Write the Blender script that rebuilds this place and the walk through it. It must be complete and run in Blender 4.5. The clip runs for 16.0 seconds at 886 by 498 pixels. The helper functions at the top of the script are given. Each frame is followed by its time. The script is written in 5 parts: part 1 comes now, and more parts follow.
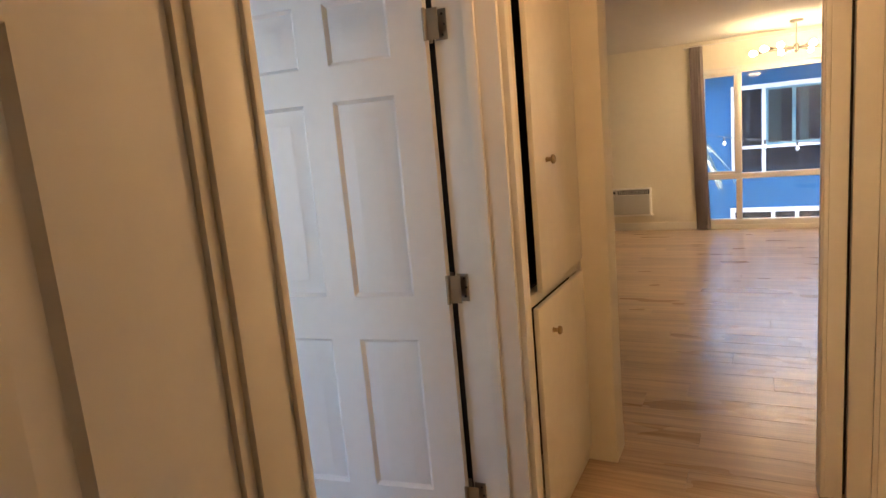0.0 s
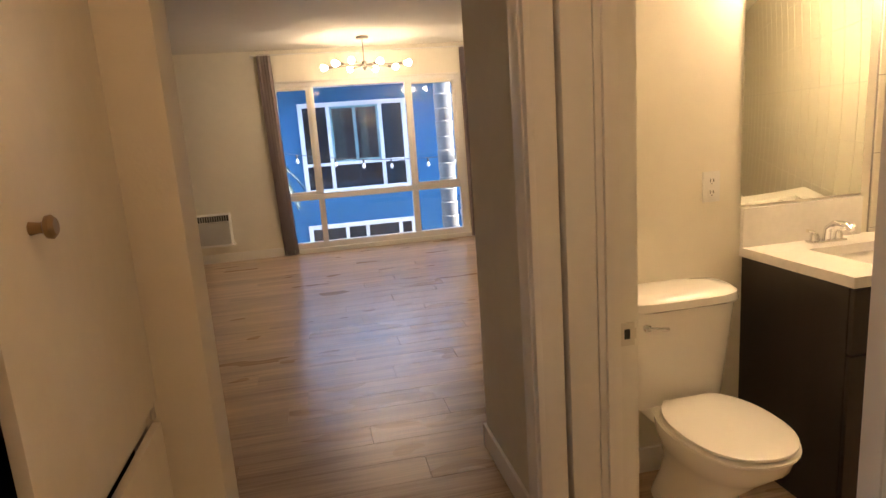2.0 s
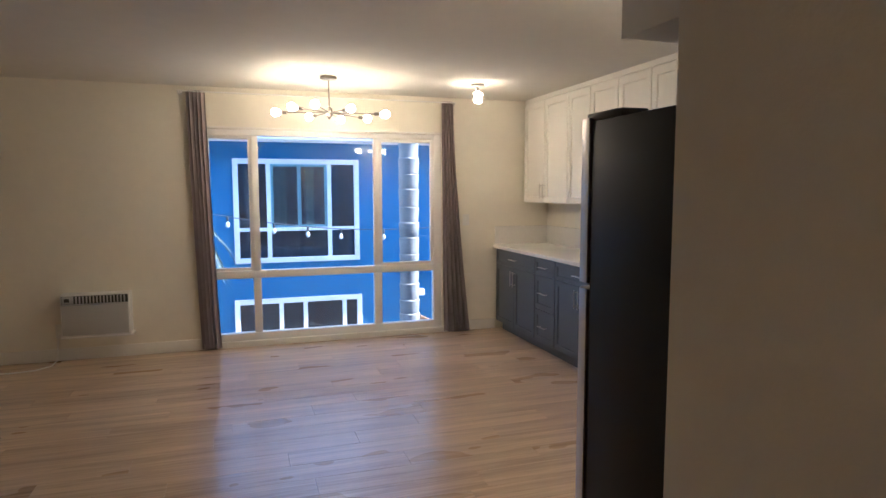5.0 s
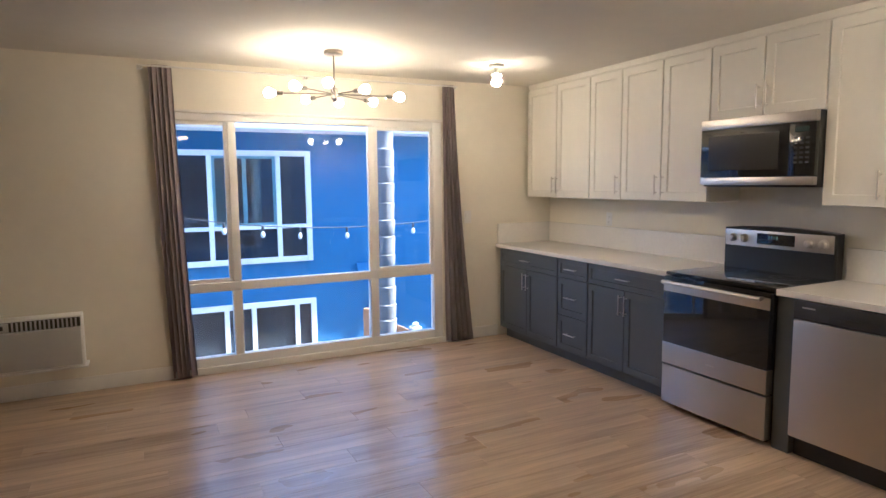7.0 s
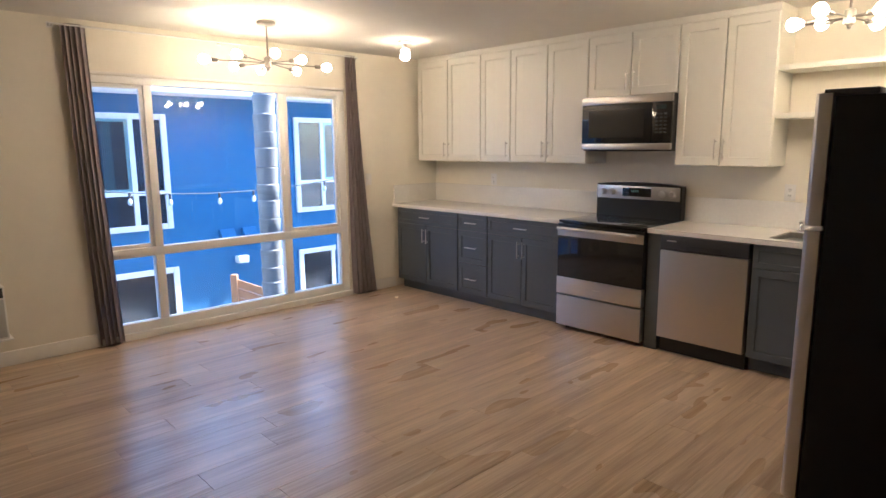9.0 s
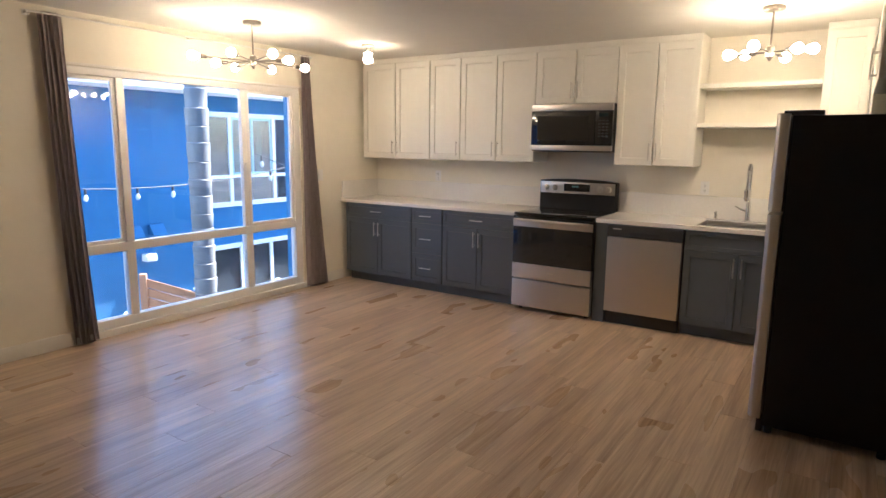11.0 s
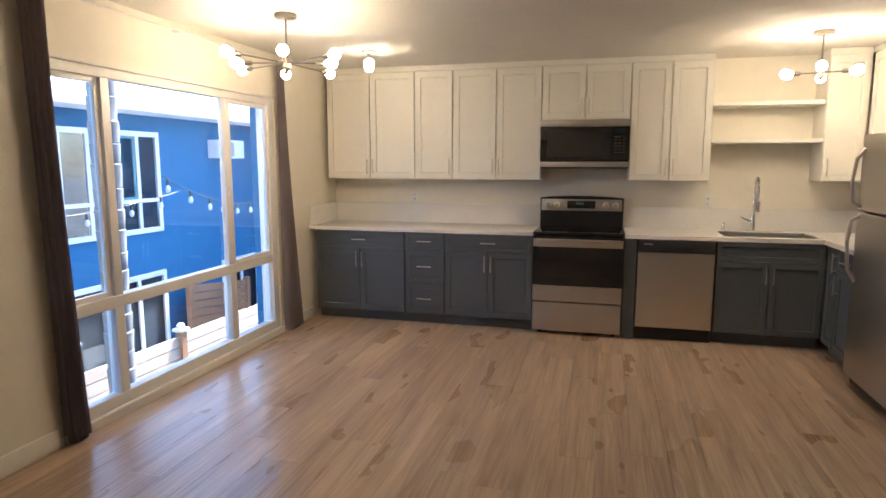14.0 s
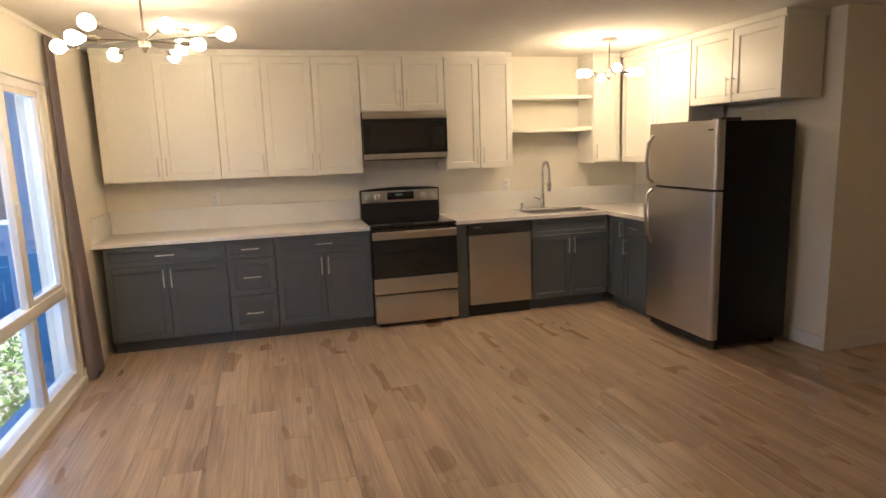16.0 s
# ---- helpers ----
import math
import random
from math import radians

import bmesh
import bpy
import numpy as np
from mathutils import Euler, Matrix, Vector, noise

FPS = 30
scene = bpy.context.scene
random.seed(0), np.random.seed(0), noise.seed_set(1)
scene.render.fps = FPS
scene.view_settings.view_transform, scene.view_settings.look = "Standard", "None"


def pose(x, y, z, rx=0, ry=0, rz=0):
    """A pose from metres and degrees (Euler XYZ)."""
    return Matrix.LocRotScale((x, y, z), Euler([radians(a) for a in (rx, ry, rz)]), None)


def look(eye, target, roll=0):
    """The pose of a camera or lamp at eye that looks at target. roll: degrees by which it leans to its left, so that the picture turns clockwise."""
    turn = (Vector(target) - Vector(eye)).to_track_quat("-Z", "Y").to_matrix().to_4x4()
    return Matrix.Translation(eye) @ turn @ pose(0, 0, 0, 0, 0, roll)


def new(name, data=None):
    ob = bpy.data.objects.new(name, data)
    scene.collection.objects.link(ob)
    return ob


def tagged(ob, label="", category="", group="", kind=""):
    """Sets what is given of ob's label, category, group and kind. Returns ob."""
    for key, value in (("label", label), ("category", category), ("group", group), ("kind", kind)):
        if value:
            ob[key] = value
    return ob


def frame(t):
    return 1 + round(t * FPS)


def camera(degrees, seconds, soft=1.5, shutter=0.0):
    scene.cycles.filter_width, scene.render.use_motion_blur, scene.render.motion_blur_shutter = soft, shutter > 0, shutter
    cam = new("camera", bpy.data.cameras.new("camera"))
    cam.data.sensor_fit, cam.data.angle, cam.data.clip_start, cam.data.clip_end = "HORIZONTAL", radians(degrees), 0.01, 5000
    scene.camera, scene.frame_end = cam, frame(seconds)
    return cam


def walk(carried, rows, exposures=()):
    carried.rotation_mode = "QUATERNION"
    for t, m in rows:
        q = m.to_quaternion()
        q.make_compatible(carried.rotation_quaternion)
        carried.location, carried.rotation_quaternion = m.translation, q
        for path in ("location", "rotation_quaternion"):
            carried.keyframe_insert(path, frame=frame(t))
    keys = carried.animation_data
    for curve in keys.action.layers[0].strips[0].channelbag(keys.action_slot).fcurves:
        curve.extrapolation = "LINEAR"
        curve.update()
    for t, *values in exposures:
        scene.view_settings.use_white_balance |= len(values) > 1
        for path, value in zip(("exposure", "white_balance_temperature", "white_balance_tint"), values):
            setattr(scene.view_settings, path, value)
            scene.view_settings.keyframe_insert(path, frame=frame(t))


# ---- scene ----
cam = camera(71.5, 16.0)
PATH = [
    (0, (0.8, 0.336, 1.421), (-0.113, 2.083, 1.085), -5.2),
    (0.5, (0.659, 0.643, 1.432), (-0.007, 2.49, 1.052), -4.3),
    (1, (0.593, 0.959, 1.434), (0.331, 2.902, 1.04), -4.6),
    (1.5, (0.551, 1.233, 1.429), (0.699, 3.186, 1.024), -4.8),
    (2, (0.53, 1.48, 1.432), (0.91, 3.403, 1.035), -4.1),
    (2.5, (0.565, 1.728, 1.442), (1.122, 3.604, 1.03), -1.9),
    (3, (0.557, 1.976, 1.519), (1.284, 3.81, 1.192), -0.7),
    (3.5, (0.48, 2.199, 1.506), (1.203, 4.049, 1.258), -0.5),
    (4, (0.475, 2.473, 1.46), (1.098, 4.37, 1.272), -0.3),
    (6.5, (0.183, 3.867, 1.477), (0.824, 5.751, 1.279), 0.7),
    (7, (-0.12, 4.01, 1.486), (0.769, 5.788, 1.27), -0.5),
    (7.5, (-0.383, 4.004, 1.484), (0.673, 5.678, 1.202), -0.7),
    (8, (-0.643, 3.964, 1.495), (0.556, 5.532, 1.168), 0.5),
    (8.5, (-0.919, 3.998, 1.489), (0.36, 5.499, 1.157), 0.1),
    (9, (-1.151, 3.992, 1.492), (0.215, 5.415, 1.161), -0.4),
    (9.5, (-1.468, 4.048, 1.494), (-0.007, 5.377, 1.182), -0.2),
    (10, (-1.711, 4.09, 1.508), (-0.185, 5.339, 1.171), 0.5),
    (12.5, (-2.336, 5.249, 1.497), (-0.533, 6.067, 1.217), 0.6),
    (13, (-2.359, 5.59, 1.484), (-0.519, 6.325, 1.209), 1.3),
    (13.5, (-2.375, 5.919, 1.482), (-0.505, 6.574, 1.212), 0.7),
    (14, (-2.375, 6.308, 1.489), (-0.46, 6.815, 1.212), 0.0),
    (14.5, (-2.305, 6.71, 1.487), (-0.345, 6.991, 1.201), 0.3),
    (15, (-2.227, 7.044, 1.484), (-0.247, 7.023, 1.204), -0.5),
    (15.5, (-2.179, 7.374, 1.543), (-0.23, 7.048, 1.238), -2.1),
    (16, (-2.205, 7.713, 1.554), (-0.304, 7.185, 1.223), -1.9),
]
EXPOSURE = [(0.0, 3.3, 6700, 12), (0.5, 2.9, 8700, 16), (1.0, 2.86, 8700, 17), (1.5, 2.93, 8300, 16), (2.0, 2.8, 6000, 12), (2.5, 2.68, 5700, 10), (4.0, 2.68, 4900, 8), (7.0, 2.76, 4950, 9), (9.0, 2.88, 5100, 10), (10.5, 2.88, 5150, 10), (14.0, 2.77, 5250, 9), (16.0, 2.9, 5700, 9)]
walk(cam, [(t, look(eye, target, roll)) for t, eye, target, roll in PATH], EXPOSURE)

# ---- world, sun and exposure ----
world = bpy.data.worlds.new("sky")
scene.world = world
world.use_nodes = True
wt = world.node_tree
sky = wt.nodes.new("ShaderNodeTexSky")
sky.sky_type = "NISHITA"
sky.sun_disc = False
sky.sun_elevation = radians(55)
sky.sun_rotation = radians(105)
wt.links.new(sky.outputs[0], wt.nodes["Background"].inputs[0])
wt.nodes["Background"].inputs[1].default_value = 0.15
sun = new("sun", bpy.data.lights.new("sun", "SUN"))
sun.data.energy, sun.data.angle, sun.data.color = 4.0, radians(0.5), (1.0, 0.93, 0.82)
sun.matrix_world = look((0, 0, 0), (-0.55, 0.15, -0.82))
BULB = 14.0


# ---- materials ----
def mat(name, color, rough=0.5, metal=0.0, vary=0.06, scale=6.0, bump=0.0, bscale=60.0, spec=0.5, stretch=(1, 1, 1), rvary=0.0, coat=0.0):
    """A surface with colour variation at two scales, roughness variation and fine relief."""
    m = bpy.data.materials.new(name)
    m.use_nodes = True
    n, l = m.node_tree.nodes, m.node_tree.links
    p = n["Principled BSDF"]
    p.inputs["Roughness"].default_value, p.inputs["Metallic"].default_value = rough, metal
    p.inputs["Specular IOR Level"].default_value = spec
    p.inputs["Coat Weight"].default_value = coat
    tc = n.new("ShaderNodeTexCoord")
    mp = n.new("ShaderNodeMapping")
    mp.inputs["Scale"].default_value = stretch
    l.new(tc.outputs["Object"], mp.inputs[0])
    big, fine = n.new("ShaderNodeTexNoise"), n.new("ShaderNodeTexNoise")
    big.inputs["Scale"].default_value, big.inputs["Detail"].default_value = scale * 0.3, 3
    fine.inputs["Scale"].default_value, fine.inputs["Detail"].default_value = scale * 4, 5
    for t in (big, fine):
        l.new(mp.outputs[0], t.inputs[0])
    add = n.new("ShaderNodeMath")
    add.operation = "ADD"
    l.new(big.outputs[0], add.inputs[0])
    l.new(fine.outputs[0], add.inputs[1])
    ramp = n.new("ShaderNodeMapRange")
    ramp.inputs[1].default_value, ramp.inputs[2].default_value = 0.6, 1.4
    ramp.inputs[3].default_value, ramp.inputs[4].default_value = 1 - vary, 1 + vary
    l.new(add.outputs[0], ramp.inputs[0])
    mul = n.new("ShaderNodeMix")
    mul.data_type, mul.blend_type = "RGBA", "MULTIPLY"
    mul.inputs[0].default_value = 1
    mul.inputs[6].default_value = (*color, 1)
    l.new(ramp.outputs[0], mul.inputs[7])
    l.new(mul.outputs[2], p.inputs["Base Color"])
    if rvary:
        rr = n.new("ShaderNodeMapRange")
        rr.inputs[1].default_value, rr.inputs[2].default_value = 0.3, 0.7
        rr.inputs[3].default_value, rr.inputs[4].default_value = rough - rvary, rough + rvary
        l.new(fine.outputs[0], rr.inputs[0])
        l.new(rr.outputs[0], p.inputs["Roughness"])
    if bump:
        bt = n.new("ShaderNodeTexNoise")
        bt.inputs["Scale"].default_value, bt.inputs["Detail"].default_value = bscale, 4
        l.new(mp.outputs[0], bt.inputs[0])
        b = n.new("ShaderNodeBump")
        b.inputs["Strength"].default_value, b.inputs["Distance"].default_value = bump, 0.003
        l.new(bt.outputs[0], b.inputs["Height"])
        l.new(b.outputs[0], p.inputs["Normal"])
    return m


def glow(name, color, strength):
    m = bpy.data.materials.new(name)
    m.use_nodes = True
    p = m.node_tree.nodes["Principled BSDF"]
    p.inputs["Base Color"].default_value = (0.9, 0.85, 0.75, 1)
    p.inputs["Emission Color"].default_value = (*color, 1)
    p.inputs["Emission Strength"].default_value = strength
    return m


def clear(name, color=(1, 1, 1), rough=0.0, ior=1.45):
    m = bpy.data.materials.new(name)
    m.use_nodes = True
    p = m.node_tree.nodes["Principled BSDF"]
    p.inputs["Base Color"].default_value = (*color, 1)
    p.inputs["Roughness"].default_value, p.inputs["IOR"].default_value = rough, ior
    p.inputs["Transmission Weight"].default_value = 1.0
    return m


def plank_material(name, dark, light, rough):
    """Wood-look boards: each board has its own tone and grain, drawn along its length."""
    m = bpy.data.materials.new(name)
    m.use_nodes = True
    n, l = m.node_tree.nodes, m.node_tree.links
    p = n["Principled BSDF"]
    tc, info = n.new("ShaderNodeTexCoord"), n.new("ShaderNodeObjectInfo")
    shift = n.new("ShaderNodeVectorMath")
    shift.operation = "SCALE"
    shift.inputs[0].default_value = (37.0, 91.0, 13.0)
    l.new(info.outputs["Random"], shift.inputs["Scale"])
    at = n.new("ShaderNodeVectorMath")
    l.new(tc.outputs["Object"], at.inputs[0])
    l.new(shift.outputs[0], at.inputs[1])
    tones = []
    for scale, detail, stretch, warp in ((3.2, 3, (0.26, 4.2, 1), 0.3), (9.0, 8, (0.3, 8, 1), 0.6), (1.6, 2, (0.8, 2.2, 1), 0.2)):
        mp = n.new("ShaderNodeMapping")
        mp.inputs["Scale"].default_value = stretch
        l.new(at.outputs[0], mp.inputs[0])
        t = n.new("ShaderNodeTexNoise")
        t.inputs["Scale"].default_value, t.inputs["Detail"].default_value, t.inputs["Distortion"].default_value = scale, detail, warp
        l.new(mp.outputs[0], t.inputs[0])
        tones.append(t)
    mix = n.new("ShaderNodeMath")
    mix.operation = "MULTIPLY_ADD"
    mix.inputs[1].default_value = 0.55
    l.new(tones[0].outputs[0], mix.inputs[0])
    half = n.new("ShaderNodeMath")
    half.operation = "MULTIPLY"
    half.inputs[1].default_value = 0.45
    l.new(tones[1].outputs[0], half.inputs[0])
    l.new(half.outputs[0], mix.inputs[2])
    tone = n.new("ShaderNodeMath")
    tone.operation = "MULTIPLY_ADD"
    tone.inputs[1].default_value, tone.inputs[2].default_value = 0.09, -0.045
    l.new(info.outputs["Random"], tone.inputs[0])
    total = n.new("ShaderNodeMath")
    l.new(mix.outputs[0], total.inputs[0])
    l.new(tone.outputs[0], total.inputs[1])
    ramp = n.new("ShaderNodeValToRGB")
    e = ramp.color_ramp.elements
    e[0].position, e[0].color = 0.20, (*dark, 1)
    e[1].position, e[1].color = 0.66, (*light, 1)
    mid = e.new(0.46)
    mid.color = (*[0.45 * a + 0.55 * b for a, b in zip(dark, light)], 1)
    l.new(total.outputs[0], ramp.inputs[0])
    # sparse knots
    vo = n.new("ShaderNodeTexVoronoi")
    vo.inputs["Scale"].default_value = 1.0
    mp = n.new("ShaderNodeMapping")
    mp.inputs["Scale"].default_value = (1.1, 4.0, 1)
    l.new(at.outputs[0], mp.inputs[0])
    l.new(mp.outputs[0], vo.inputs[0])
    kn = n.new("ShaderNodeMapRange")
    kn.inputs[1].default_value, kn.inputs[2].default_value, kn.inputs[3].default_value, kn.inputs[4].default_value = 0.005, 0.04, 0.82, 1.0
    l.new(vo.outputs["Distance"], kn.inputs[0])
    mul = n.new("ShaderNodeMix")
    mul.data_type, mul.blend_type = "RGBA", "MULTIPLY"
    mul.inputs[0].default_value = 1
    l.new(ramp.outputs[0], mul.inputs[6])
    l.new(kn.outputs[0], mul.inputs[7])
    l.new(mul.outputs[2], p.inputs["Base Color"])
    rr = n.new("ShaderNodeMapRange")
    rr.inputs[1].default_value, rr.inputs[2].default_value, rr.inputs[3].default_value, rr.inputs[4].default_value = 0.3, 0.7, rough - 0.01, rough + 0.015
    l.new(tones[2].outputs[0], rr.inputs[0])
    l.new(rr.outputs[0], p.inputs["Roughness"])
    b = n.new("ShaderNodeBump")
    b.inputs["Strength"].default_value, b.inputs["Distance"].default_value = 0.05, 0.002
    l.new(tones[1].outputs[0], b.inputs["Height"])
    l.new(b.outputs[0], p.inputs["Normal"])
    return m


M_WALL = mat("wall_paint", (0.81, 0.77, 0.66), 0.75, vary=0.03, scale=3, bump=0.25, bscale=140)
M_CEIL = mat("ceiling_paint", (0.72, 0.70, 0.63), 0.85, vary=0.03, scale=2, bump=0.4, bscale=90)
M_TRIM = mat("trim_paint", (0.78, 0.76, 0.71), 0.4, vary=0.03, bump=0.08, bscale=40)
M_DOOR = mat("door_paint", (0.76, 0.76, 0.76), 0.42, vary=0.03, bump=0.1, bscale=50)
M_CUPB = mat("cupboard_paint", (0.78, 0.74, 0.66), 0.38, vary=0.04, bump=0.12, bscale=30)
M_WHITE = mat("white_cabinet", (0.81, 0.79, 0.71), 0.38, vary=0.02, bump=0.05)
M_GREY = mat("grey_cabinet", (0.098, 0.110, 0.120), 0.42, vary=0.05, bump=0.05)
M_GREYIN = mat("grey_recess", (0.06, 0.066, 0.072), 0.6)
M_QUARTZ = mat("white_quartz", (0.80, 0.78, 0.74), 0.22, vary=0.05, scale=12)
M_STEEL = mat("brushed_steel", (0.55, 0.52, 0.48), 0.36, 1.0, vary=0.012, scale=3)
M_STEELH = mat("brushed_steel_across", (0.57, 0.54, 0.50), 0.36, 1.0, vary=0.012, scale=3)
M_CHROME = mat("chrome", (0.80, 0.80, 0.80), 0.09, 1.0, vary=0.01)
M_NICKEL = mat("brushed_nickel", (0.66, 0.63, 0.58), 0.28, 1.0, vary=0.03)
M_DNICKEL = mat("darkened_nickel", (0.34, 0.31, 0.27), 0.3, 1.0, vary=0.03)
M_BRASS = mat("aged_brass", (0.36, 0.26, 0.14), 0.35, 1.0, vary=0.1)
M_BLACKG = mat("black_glass", (0.012, 0.012, 0.013), 0.07, vary=0.02, coat=0.3)
M_BLACK = mat("black_enamel", (0.014, 0.014, 0.015), 0.28, vary=0.05, bump=0.15, bscale=300)
M_FRIDGE = mat("black_textured_steel", (0.007, 0.007, 0.008), 0.42, vary=0.05, spec=0.25)
M_DARKP = mat("dark_plastic", (0.03, 0.03, 0.032), 0.45)
M_VAN = mat("espresso_wood", (0.035, 0.025, 0.02), 0.4, vary=0.2, scale=4, stretch=(1, 1, 0.1))
M_PORC = mat("porcelain", (0.84, 0.82, 0.78), 0.08, vary=0.01, coat=0.4)
M_SEAT = mat("seat_plastic", (0.83, 0.81, 0.77), 0.22, vary=0.01)
M_TILE = mat("white_tile", (0.70, 0.67, 0.56), 0.3, vary=0.05, scale=2, bump=0.06, bscale=8)
M_GROUT = mat("grey_grout", (0.28, 0.26, 0.23), 0.85, vary=0.1)
M_PLAST = mat("white_plastic", (0.80, 0.79, 0.76), 0.35, vary=0.02)
M_SLOT = mat("dark_slot", (0.02, 0.02, 0.02), 0.6)
M_HEAT = mat("heater_metal", (0.50, 0.50, 0.49), 0.45, vary=0.03)
M_CURT = mat("grey_curtain", (0.41, 0.35, 0.35), 0.85, vary=0.10, scale=8, bump=0.04, bscale=300)
b = M_CURT.node_tree
tr = b.nodes.new("ShaderNodeBsdfTranslucent")
tr.inputs[0].default_value = (0.41, 0.35, 0.36, 1)
mx = b.nodes.new("ShaderNodeMixShader")
mx.inputs[0].default_value = 0.4
b.links.new(b.nodes["Principled BSDF"].outputs[0], mx.inputs[1])
b.links.new(tr.outputs[0], mx.inputs[2])
b.links.new(mx.outputs[0], b.nodes["Material Output"].inputs[0])
M_VINYL = mat("window_vinyl", (0.80, 0.79, 0.76), 0.35, vary=0.02)
M_GLASS = clear("window_glass")
M_BULB = glow("bulb_glow", (1.0, 0.69, 0.39), BULB)
M_KBULB = glow("kitchen_bulb_glow", (1.0, 0.70, 0.41), 15.0)
M_VBULB = glow("vanity_bulb_glow", (1.0, 0.66, 0.35), 19.0)
M_MIRROR = mat("mirror", (0.86, 0.88, 0.80), 0.0, 1.0, vary=0.0)
M_SHADE = clear("crystal_glass", rough=0.05)
M_STUCCO = mat("blue_stucco", (0.038, 0.150, 0.31), 0.85, vary=0.10, scale=1.2, bump=0.5, bscale=60)
M_WTRIM = mat("exterior_white", (0.82, 0.82, 0.82), 0.55, vary=0.04)
M_DARKIN = mat("interior_shade", (0.022, 0.03, 0.04), 0.7, vary=0.35, scale=2)
M_DRAPE = mat("pale_drape", (0.07, 0.11, 0.11), 0.8, vary=0.2)
M_SASH = mat("pale_green_sash", (0.30, 0.55, 0.58), 0.5, vary=0.04)
M_FENCE = mat("cedar_wood", (0.38, 0.20, 0.10), 0.65, vary=0.2, scale=5, stretch=(1, 1, 0.15), bump=0.3)
M_DECK = mat("deck_wood", (0.58, 0.46, 0.35), 0.6, vary=0.15, scale=5, stretch=(0.1, 1, 1), bump=0.2)
M_TRUNK = mat("palm_bark", (0.28, 0.27, 0.25), 0.9, vary=0.3, scale=8, stretch=(1, 1, 4), bump=1.0, bscale=30)
M_LEAF = mat("leaf", (0.20, 0.22, 0.15), 0.5, vary=0.35, scale=3)
M_SHRUB = mat("sunlit_leaf", (0.17, 0.24, 0.05), 0.5, vary=0.4, scale=4)
M_CONC = mat("concrete", (0.34, 0.33, 0.31), 0.85, vary=0.1, bump=0.4)
M_ROOF = mat("roof_felt", (0.30, 0.30, 0.30), 0.9, vary=0.1)
M_CABLE = mat("cable", (0.03, 0.03, 0.03), 0.5)
# clear bulbs, coloured pale to imitate the sky's reflection in them
M_GLINTB = mat("bulb_sky_glint", (0.75, 0.78, 0.80), 0.08, vary=0.02, coat=0.5)
M_PLANK = plank_material("oak_plank", (0.19, 0.122, 0.072), (0.63, 0.475, 0.325), 0.28)
# near-black colour that stands for the shade in gaps and recesses
M_SHADOW = mat("recess_shade", (0.05, 0.045, 0.04), 0.8)


# ---- mesh helpers ----
def box(bm, a, b, bev=0.0, seg=2):
    x0, x1 = sorted((a[0], b[0]))
    y0, y1 = sorted((a[1], b[1]))
    z0, z1 = sorted((a[2], b[2]))
    v = [bm.verts.new(c) for c in ((x0, y0, z0), (x1, y0, z0), (x1, y1, z0), (x0, y1, z0), (x0, y0, z1), (x1, y0, z1), (x1, y1, z1), (x0, y1, z1))]
    f = [bm.faces.new([v[i] for i in q]) for q in ((3, 2, 1, 0), (4, 5, 6, 7), (0, 1, 5, 4), (1, 2, 6, 5), (2, 3, 7, 6), (3, 0, 4, 7))]
    if bev:
        edges = {e for q in f for e in q.edges}
        bmesh.ops.bevel(bm, geom=list(edges), offset=bev, segments=seg, affect="EDGES", profile=0.6)
    return bm


def boxes(*items, bev=0.0):
    bm = bmesh.new()
    for a, b in items:
        box(bm, a, b, bev)
    return bm


def loft(bm, rings, caps=True):
    loops = [[bm.verts.new(p) for p in ring] for ring in rings]
    n = len(loops[0])
    for lo, hi in zip(loops, loops[1:]):
        for i in range(n):
            bm.faces.new((lo[i], lo[(i + 1) % n], hi[(i + 1) % n], hi[i]))
    if caps:
        bm.faces.new(loops[0][::-1])
        bm.faces.new(loops[-1])
    return bm


def lathe(bm, profile, seg=16, at=(0, 0, 0), axis=(0, 0, 1), caps=True):
    turn = Vector((0, 0, 1)).rotation_difference(Vector(axis)).to_matrix()
    rings = []
    for r, z in profile:
        rings.append([Vector(at) + turn @ Vector((r * math.cos(2 * math.pi * i / seg), r * math.sin(2 * math.pi * i / seg), z)) for i in range(seg)])
    return loft(bm, rings, caps)


def tube(bm, pts, r, seg=8):
    pts = [Vector(p) for p in pts]
    rings, up = [], None
    for i, p in enumerate(pts):
        d = (pts[min(i + 1, len(pts) - 1)] - pts[max(i - 1, 0)]).normalized()
        if up is None:
            up = d.orthogonal().normalized()
        up = (up - d * up.dot(d)).normalized()
        side = d.cross(up)
        rr = r[i] if isinstance(r, (list, tuple)) else r
        rings.append([p + rr * (math.cos(2 * math.pi * k / seg) * up + math.sin(2 * math.pi * k / seg) * side) for k in range(seg)])
    return loft(bm, rings)


def ellipse(cx, cy, z, rx, ry, n=24, power=2.0, back=None):
    """A ring of a rounded outline; back: the y beyond which it is cut flat."""
    out = []
    for i in range(n):
        a = 2 * math.pi * i / n
        c, s = math.cos(a), math.sin(a)
        x = cx + rx * math.copysign(abs(c) ** (2 / power), c)
        y = cy + ry * math.copysign(abs(s) ** (2 / power), s)
        out.append((x, min(y, back) if back is not None else y, z))
    return out


def mesh_of(name, bm, material, smooth=True):
    bmesh.ops.recalc_face_normals(bm, faces=bm.faces)
    me = bpy.data.meshes.new(name)
    bm.to_mesh(me)
    bm.free()
    me.materials.append(material)
    if smooth:
        me.polygons.foreach_set("use_smooth", [True] * len(me.polygons))
        me.set_sharp_from_angle(angle=radians(38))
    return me


